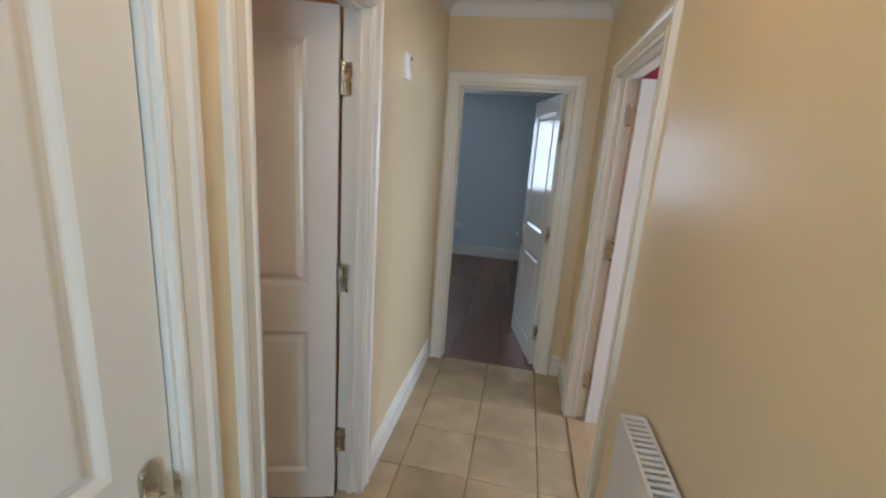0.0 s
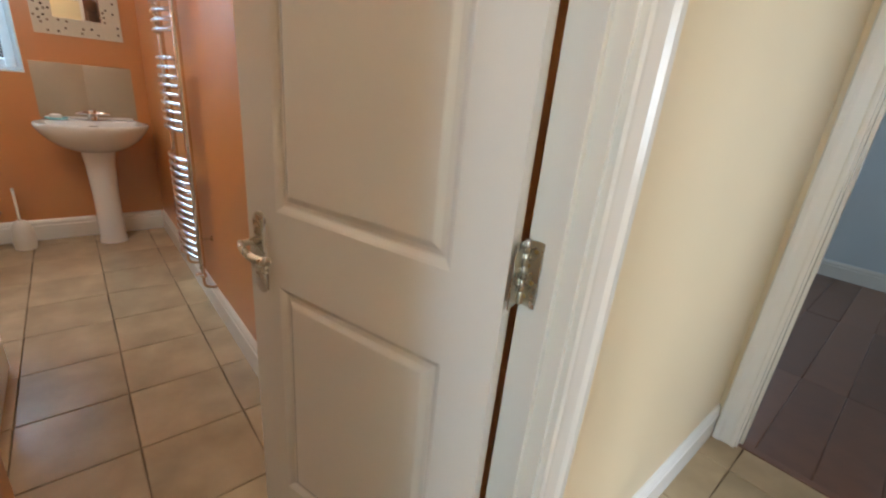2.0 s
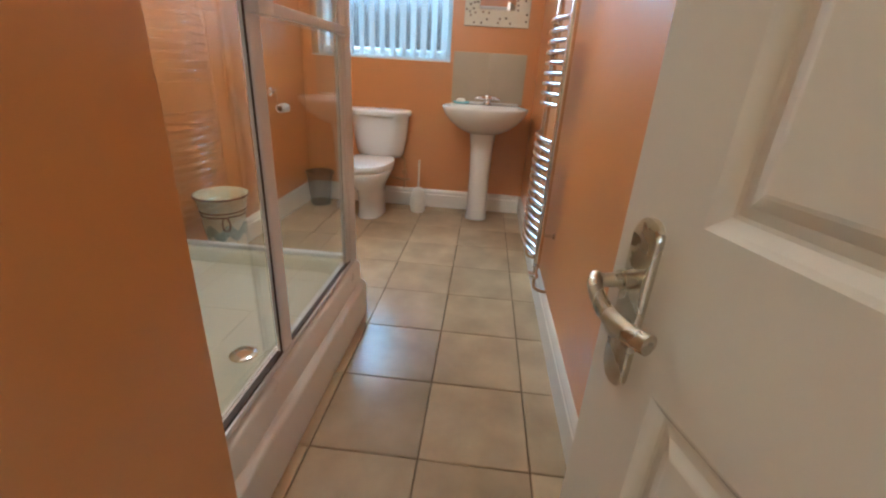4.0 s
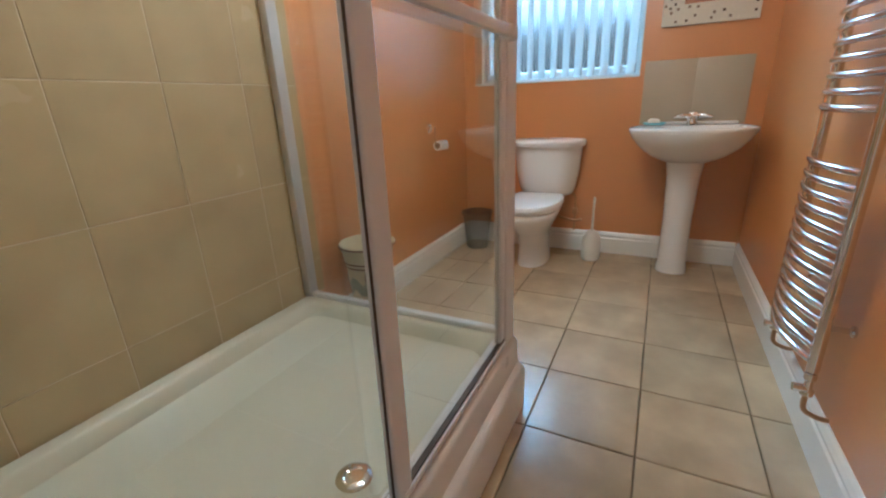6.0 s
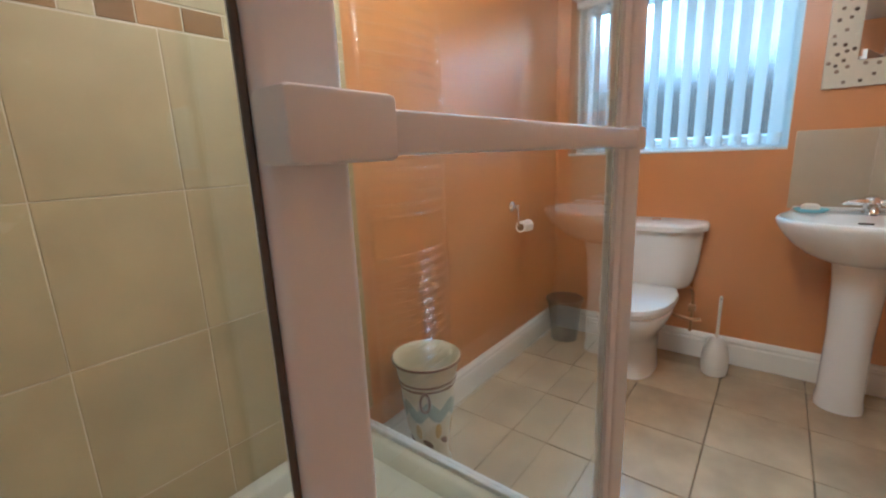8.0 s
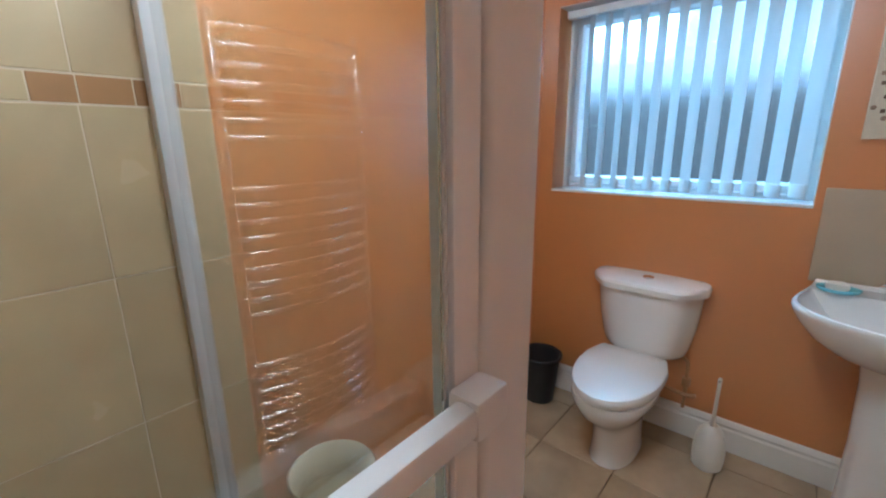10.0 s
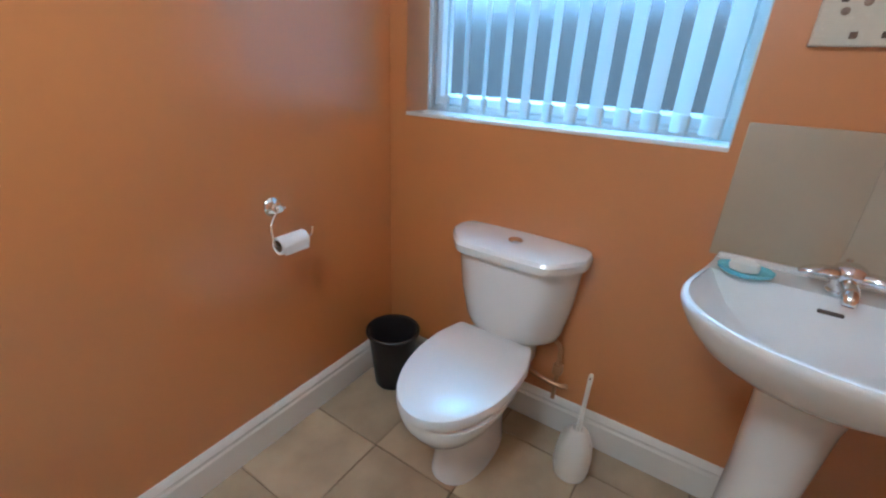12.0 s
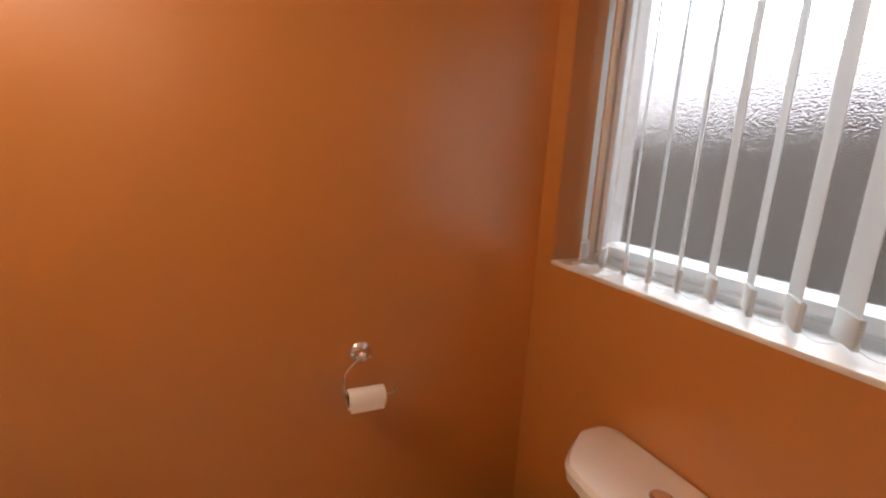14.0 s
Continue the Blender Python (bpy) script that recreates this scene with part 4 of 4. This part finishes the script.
lathe(bm, [(0.0085, 0.0), (0.0085, 0.0015), (0.006, 0.003), (0.002, 0.0035)], 14)
DOT = finish(bm, "glass_dot", MOSAICDOT, True)
bm = bmesh.new()
rounded(bm, -0.0068, -0.0068, 0.0, 0.0068, 0.0068, 0.0028, 0.0012, 1)
CHIP = finish(bm, "glass_chip", MOSAICDOT, True)
rng = random.Random(7)
spots = []
while len(spots) < 74:
    y, z = rng.uniform(-MW + 0.014, MW - 0.014), rng.uniform(0.014, MH - 0.014)
    if abs(y) < MW - MF + 0.012 and MF - 0.012 < z < MH - MF + 0.012:
        continue
    if all((y - a) ** 2 + (z - b) ** 2 > 0.024 ** 2 for a, b in spots):
        spots.append((y, z))
for y, z in spots:
    o = new("glass_dot", DOT) if rng.random() < 0.5 else new("glass_chip", CHIP)
    o.parent = frame_ob
    o.matrix_basis = pose(0.0205, y, z, 0, 90, 0)

# ---- toilet roll holder ----
holder = thing("toilet_roll_holder", pose(-3.645, 0.0, 0.925), "chrome toilet roll holder on the orange wall", "roll holder")
bm = bmesh.new()
lathe(bm, [(0.032, 0.0), (0.0325, 0.006), (0.027, 0.013), (0.014, 0.018), (0.011, 0.030), (0.014, 0.036), (0.014, 0.044), (0.008, 0.050)], 28)
bmesh.ops.rotate(bm, verts=bm.verts, cent=(0, 0, 0), matrix=Matrix.Rotation(radians(-90), 3, "X"))
part("rosette", bm, CHROME, holder, "chrome wall rosette")
bm = bmesh.new()
tube(bm, curve_points([(-0.022, 0.040, 0.0), (0.0, 0.042, 0.0), (0.035, 0.060, -0.010), (0.062, 0.076, -0.035), (0.064, 0.082, -0.080), (0.055, 0.084, -0.098), (0.03, 0.084, -0.104), (-0.03, 0.084, -0.104), (-0.075, 0.084, -0.102), (-0.086, 0.084, -0.092), (-0.090, 0.084, -0.072)], 6), 0.0040, 10)
part("wire_arm", bm, CHROME, holder, "bent chrome wire arm")
roll = thing("toilet_roll", pose(-3.645, 0.084, 0.822), "nearly used up white toilet paper roll", "toilet roll")
bm = bmesh.new()
seg = 36
loft(bm, [[(x, r * math.cos(2 * math.pi * i / seg), r * math.sin(2 * math.pi * i / seg)) for i in range(seg)] for x, r in ((-0.052, 0.0208), (-0.052, 0.0285), (-0.050, 0.0298), (0.050, 0.0298), (0.052, 0.0285), (0.052, 0.0208))], False, False)
part("paper", bm, PAPER, roll)
bm = bmesh.new()
loft(bm, [[(x, r * math.cos(2 * math.pi * i / seg), r * math.sin(2 * math.pi * i / seg)) for i in range(seg)] for x, r in ((-0.0525, 0.0205), (0.0525, 0.0205), (0.0525, 0.0192), (-0.0525, 0.0192), (-0.0525, 0.0205))], False, False)
part("core", bm, CARD, roll, "brown card core")
bm = bmesh.new()
loft(bm, [[(x, 0.0300, 0.0), (x, 0.0304, -0.018), (x, 0.031, -0.026), (x, 0.0305, -0.026), (x, 0.0298, -0.018), (x, 0.0294, 0.0)] for x in (-0.046, 0.050)])
part("loose_sheet", bm, PAPER, roll)

# ---- waste bin ----
wastebin = thing("waste_bin", pose(-4.075, 0.155, 0), "small black plastic waste bin in the corner", "waste bin")
bm = bmesh.new()
lathe(bm, [(0.080, 0.0), (0.083, 0.004), (0.108, 0.262), (0.114, 0.264), (0.116, 0.272), (0.114, 0.280), (0.110, 0.280), (0.106, 0.272), (0.080, 0.008), (0.01, 0.006)], 44)
part("bucket", bm, BLACKPLASTIC, wastebin)
bm = bmesh.new()
lathe(bm, [(0.112, 0.268), (0.1205, 0.269), (0.1205, 0.280), (0.117, 0.284), (0.111, 0.283)], 44, cap_start=False, cap_end=False)
part("rim", bm, BLACKPLASTIC, wastebin)

# ---- toilet brush ----
brush = thing("toilet_brush", pose(-4.07, 1.012, 0), "white plastic toilet brush in its rounded holder", "toilet brush")
bm = bmesh.new()
lathe(bm, [(0.052, 0.0), (0.059, 0.006), (0.064, 0.04), (0.065, 0.09), (0.059, 0.145), (0.045, 0.185), (0.027, 0.208), (0.019, 0.212), (0.014, 0.206)], 36)
part("holder", bm, BRUSHWHITE, brush, "rounded white plastic holder")
bm = bmesh.new()
tube(bm, [(0, 0, 0.185), (-0.004, 0, 0.25), (-0.012, 0, 0.34), (-0.022, 0, 0.43), (-0.023, 0, 0.437)], [0.009, 0.008, 0.0075, 0.0085, 0.005], 14)
hand = part("brush_handle", bm, BRUSHWHITE, brush, "slim white plastic handle")
bm = bmesh.new()
tube(bm, [(-0.030, 0, 0.421), (-0.012, 0, 0.423)], 0.0035, 10)
part("hanging_hole", bm, BROWNGLAZE, hand, "dark hanging hole")

# ---- decorated pot ----
pot = thing("decorated_pot", pose(-2.66, 0.168, 0), "tapered cream glazed pot with brown bands and leaf pattern", "pot")
bm = bmesh.new()
lathe(bm, [(0.080, 0.0), (0.084, 0.006), (0.074, 0.030), (0.070, 0.060), (0.082, 0.16), (0.098, 0.27), (0.108, 0.36), (0.112, 0.385), (0.120, 0.43), (0.130, 0.462), (0.134, 0.468), (0.131, 0.474), (0.124, 0.466), (0.112, 0.40), (0.10, 0.30), (0.07, 0.08), (0.01, 0.07)], 52)
body = part("pot_body", bm, CREAMWARE, pot)
for r, z in ((0.1345, 0.466), (0.1135, 0.388), (0.110, 0.368)):
    bm = bmesh.new()
    lathe(bm, [(r - 0.004, z - 0.005), (r + 0.001, z - 0.004), (r + 0.002, z), (r + 0.001, z + 0.004), (r - 0.004, z + 0.005)], 52, cap_start=False, cap_end=False)
    part("painted_band", bm, BROWNGLAZE, body)
for k in range(2):
    a = radians(35 + 180 * k)
    bm = bmesh.new()
    tube(bm, [(math.cos(a) * (0.117 + 0.012 * math.sin(math.pi * i / 14)) - math.sin(a) * 0.018 * math.sin(2 * math.pi * i / 14), math.sin(a) * (0.117 + 0.012 * math.sin(math.pi * i / 14)) + math.cos(a) * 0.018 * math.sin(2 * math.pi * i / 14), 0.335 + 0.034 * math.cos(2 * math.pi * i / 14)) for i in range(15)], 0.005, 8)
    part("ring_handle", bm, BROWNGLAZE, pot, "brown ring handle")


def leaf_patch(a, z, size, mat, tilt):
    bm = bmesh.new()
    pts = []
    for i in range(17):
        t = 2 * math.pi * i / 16
        u, v = size * 0.42 * math.sin(t), size * math.cos(t)
        u, v = u * math.cos(tilt) - v * math.sin(tilt), u * math.sin(tilt) + v * math.cos(tilt)
        pts.append((u, v))
    rings = []
    for lift, k in ((0.0005, 1.0), (0.0022, 0.92), (0.0030, 0.4)):
        ring = []
        for u, v in pts[:-1]:
            rr = 0.0805 + (z + v * k - 0.145) * 0.145 + lift
            ring.append((rr * math.cos(a + u * k / 0.095), rr * math.sin(a + u * k / 0.095), z + v * k))
        rings.append(ring)
    loft(bm, rings, False, True)
    return part("leaf_motif", bm, mat, body)


for k in range(7):
    a = 2 * math.pi * k / 7
    leaf_patch(a, 0.275, 0.055, GREENGLAZE, 0.5)
    leaf_patch(a + 0.45, 0.27, 0.050, GREENGLAZE, -0.5)
    leaf_patch(a + 0.2, 0.185, 0.035, GOLDGLAZE, 0.0)
    leaf_patch(a + 0.6, 0.13, 0.030, BROWNGLAZE, 0.9)

# ---- hall radiator ----
rad = thing("hall_radiator", pose(0, 0, 0), "white panel radiator with a slotted top grille on the wall", "radiator")
bm = bmesh.new()
rounded(bm, 0.600, 0.35, 0.17, 0.612, 1.54, 0.875, 0.004, 2)
part("front_plate", bm, FRAMEWHITE, rad)
bm = bmesh.new()
rounded(bm, 0.660, 0.35, 0.17, 0.672, 1.54, 0.875, 0.004, 2)
part("back_plate", bm, FRAMEWHITE, rad)
for y0, y1 in ((0.346, 0.352), (1.538, 1.544)):
    bm = bmesh.new()
    rounded(bm, 0.602, y0, 0.18, 0.670, y1, 0.88, 0.003, 1)
    part("end_panel", bm, FRAMEWHITE, rad)
for x0, x1 in ((0.600, 0.610), (0.662, 0.672)):
    bm = bmesh.new()
    rounded(bm, x0, 0.35, 0.872, x1, 1.54, 0.882, 0.002, 1)
    part("grille_frame", bm, FRAMEWHITE, rad)
bm = bmesh.new()
rounded(bm, 0.609, -0.006, 0.8735, 0.663, 0.006, 0.8805, 0.001, 1)
GRILLE = finish(bm, "grille_bar", FRAMEWHITE, True)
for k in range(52):
    o = new("grille_bar", GRILLE)
    o.parent = rad
    o.location = (0, 0.365 + k * 0.0228, 0)
for y in (0.6, 1.3):
    bm = bmesh.new()
    box(bm, 0.672, y - 0.02, 0.3, 0.68, y + 0.02, 0.8)
    part("wall_bracket", bm, FRAMEWHITE, rad, "", False)

switch = thing("thermostat", pose(HALL_L, 2.395, 1.93), "small white thermostat box on the hallway wall", "thermostat")
bm = bmesh.new()
rounded(bm, 0.0, -0.040, -0.055, 0.022, 0.040, 0.055, 0.004, 2)
part("case", bm, UPVC, switch)
bm = bmesh.new()
lathe(bm, [(0.006, 0.0), (0.006, 0.004), (0.004, 0.006)], 14)
bmesh.ops.rotate(bm, verts=bm.verts, cent=(0, 0, 0), matrix=Matrix.Rotation(radians(90), 3, "Y"))
bmesh.ops.translate(bm, verts=bm.verts, vec=(0.0215, 0.022, 0.040))
part("knob", bm, BLACKPLASTIC, switch, "small dark knob")

socket = thing("wall_socket", pose(-0.70, 6.75, 0.45), "white double wall socket above the skirting", "socket")
bm = bmesh.new()
rounded(bm, -0.073, -0.010, -0.043, 0.073, 0.0, 0.043, 0.004, 2)
part("face_plate", bm, UPVC, socket)

# ---- thresholds ----
bm = bmesh.new()
rounded(bm, HALL_R + 0.0, SIDE_DOOR[0], -0.009, HALL_R + 0.10, SIDE_DOOR[1], 0.010, 0.005, 2)
structure("trim_threshold_side", bm, PALEWOOD, "pale oak threshold board in the doorway", "threshold")
bm = bmesh.new()
rounded(bm, END_DOOR[0], HALL_END + 0.02, -0.009, END_DOOR[1], HALL_END + 0.055, 0.004, 0.003, 2)
structure("trim_threshold_end", bm, LAMINATE, "dark brown threshold strip in the doorway", "threshold")

# ---- floor tiles, wall tiles and boards ----


def tile_mesh(w, d, h, name, mat, r=0.003):
    bm = bmesh.new()
    rounded(bm, 0, 0, -h, w, d, 0, r, 1)
    return finish(bm, name, mat, True)


CACHE = {}


def lay(parent, xs, ys, name, mat, gap, h=0.010):
    """Pieces between grid lines, one object each."""
    for x0, x1 in zip(xs, xs[1:]):
        for y0, y1 in zip(ys, ys[1:]):
            key = (name, round(x1 - x0, 4), round(y1 - y0, 4))
            if key not in CACHE:
                CACHE[key] = tile_mesh(x1 - x0 - gap, y1 - y0 - gap, h, name, mat)
            o = new(name, CACHE[key])
            o.parent = parent
            o.matrix_basis = pose(x0 + gap / 2, y0 + gap / 2, rng.uniform(-0.0006, 0.0), rng.uniform(-0.1, 0.1), rng.uniform(-0.1, 0.1))


def grid(lo, hi, start, step):
    k = math.ceil((lo + 0.03 - start) / step)
    out = [lo]
    while start + k * step < hi - 0.03:
        out.append(start + k * step)
        k += 1
    return out + [hi]


lay(floor_bath, grid(BATH_W, BATH_E, -2.30, 0.36), grid(BATH_S, BATH_N, 1.05, 0.352), "tile", FLOORTILE, 0.0034)
lay(floor_hall, grid(BATH_E, HALL_R, 0.145, 0.345), grid(HALL_BACK, HALL_END + 0.02, 2.515, 0.338), "tile", FLOORTILE, 0.0034)
lay(floor_side, [HALL_R + 0.101 + 0.24 * k for k in range(12)], [HALL_BACK, 0.6, 2.0, HALL_END], "board", PALEWOOD, 0.002)
lay(floor_far, [-3.29 + 0.195 * k for k in range(21)], [HALL_END + 0.056, 4.3, 5.5, 6.74], "board", LAMINATE, 0.0015)

bm = bmesh.new()
box(bm, -2.51, 0.0, TRAY - 0.02, -1.05, 0.006, CEIL)
tiling = structure("wall_tiling_shower", bm, PALEGROUT, "beige glazed shower wall tiles with a brown border strip", "wall tiles")
bm = bmesh.new()
box(bm, -1.056, 0.006, TRAY - 0.02, -1.05, 0.96, CEIL)
tiling_east = structure("wall_tiling_shower_end", bm, PALEGROUT, "beige glazed shower wall tiles", "wall tiles")
WT = {}


def wall_tile(parent, name, u0, u1, z0, z1, mat, end=False):
    g = 0.003
    key = (name, round(u1 - u0, 4), round(z1 - z0, 4))
    if key not in WT:
        b = bmesh.new()
        rounded(b, 0, 0.002, 0, u1 - u0 - g, 0.0075, z1 - z0 - g, 0.0012, 1)
        WT[key] = finish(b, name, mat, True)
    o = new(name, WT[key])
    o.parent = parent
    o.matrix_basis = pose(-1.05, u0 + g / 2, z0 + g / 2, 0, 0, 90) if end else pose(u0 + g / 2, 0, z0 + g / 2, 0, 0, rng.uniform(-0.04, 0.04))


rows_z = [TRAY - 0.015, 0.422, 0.796, 1.169, 1.543, None, 1.604, 1.978, 2.352, CEIL]
cols = [-2.51, -2.248, -1.958, -1.668, -1.378, -1.088, -1.052]
ends = [0.012, 0.30, 0.59, 0.88, 0.958]
for z0, z1 in zip(rows_z, rows_z[1:]):
    if z0 is None or z1 is None:
        continue
    for a, b in zip(cols, cols[1:]):
        wall_tile(tiling, "tile", a, b, z0, z1, WALLTILE)
    for a, b in zip(ends, ends[1:]):
        wall_tile(tiling_east, "tile", a, b, z0, z1, WALLTILE, True)
u = -2.51
k = 0
while u < -1.06:
    step = (0.062, 0.098, 0.098, 0.075)[k % 4]
    b = min(u + step, -1.052)
    wall_tile(tiling, "border_tile", u, b, 1.545, 1.602, BORDERTILE if k % 4 in (1, 2, 3) else WALLTILE)
    u, k = b, k + 1
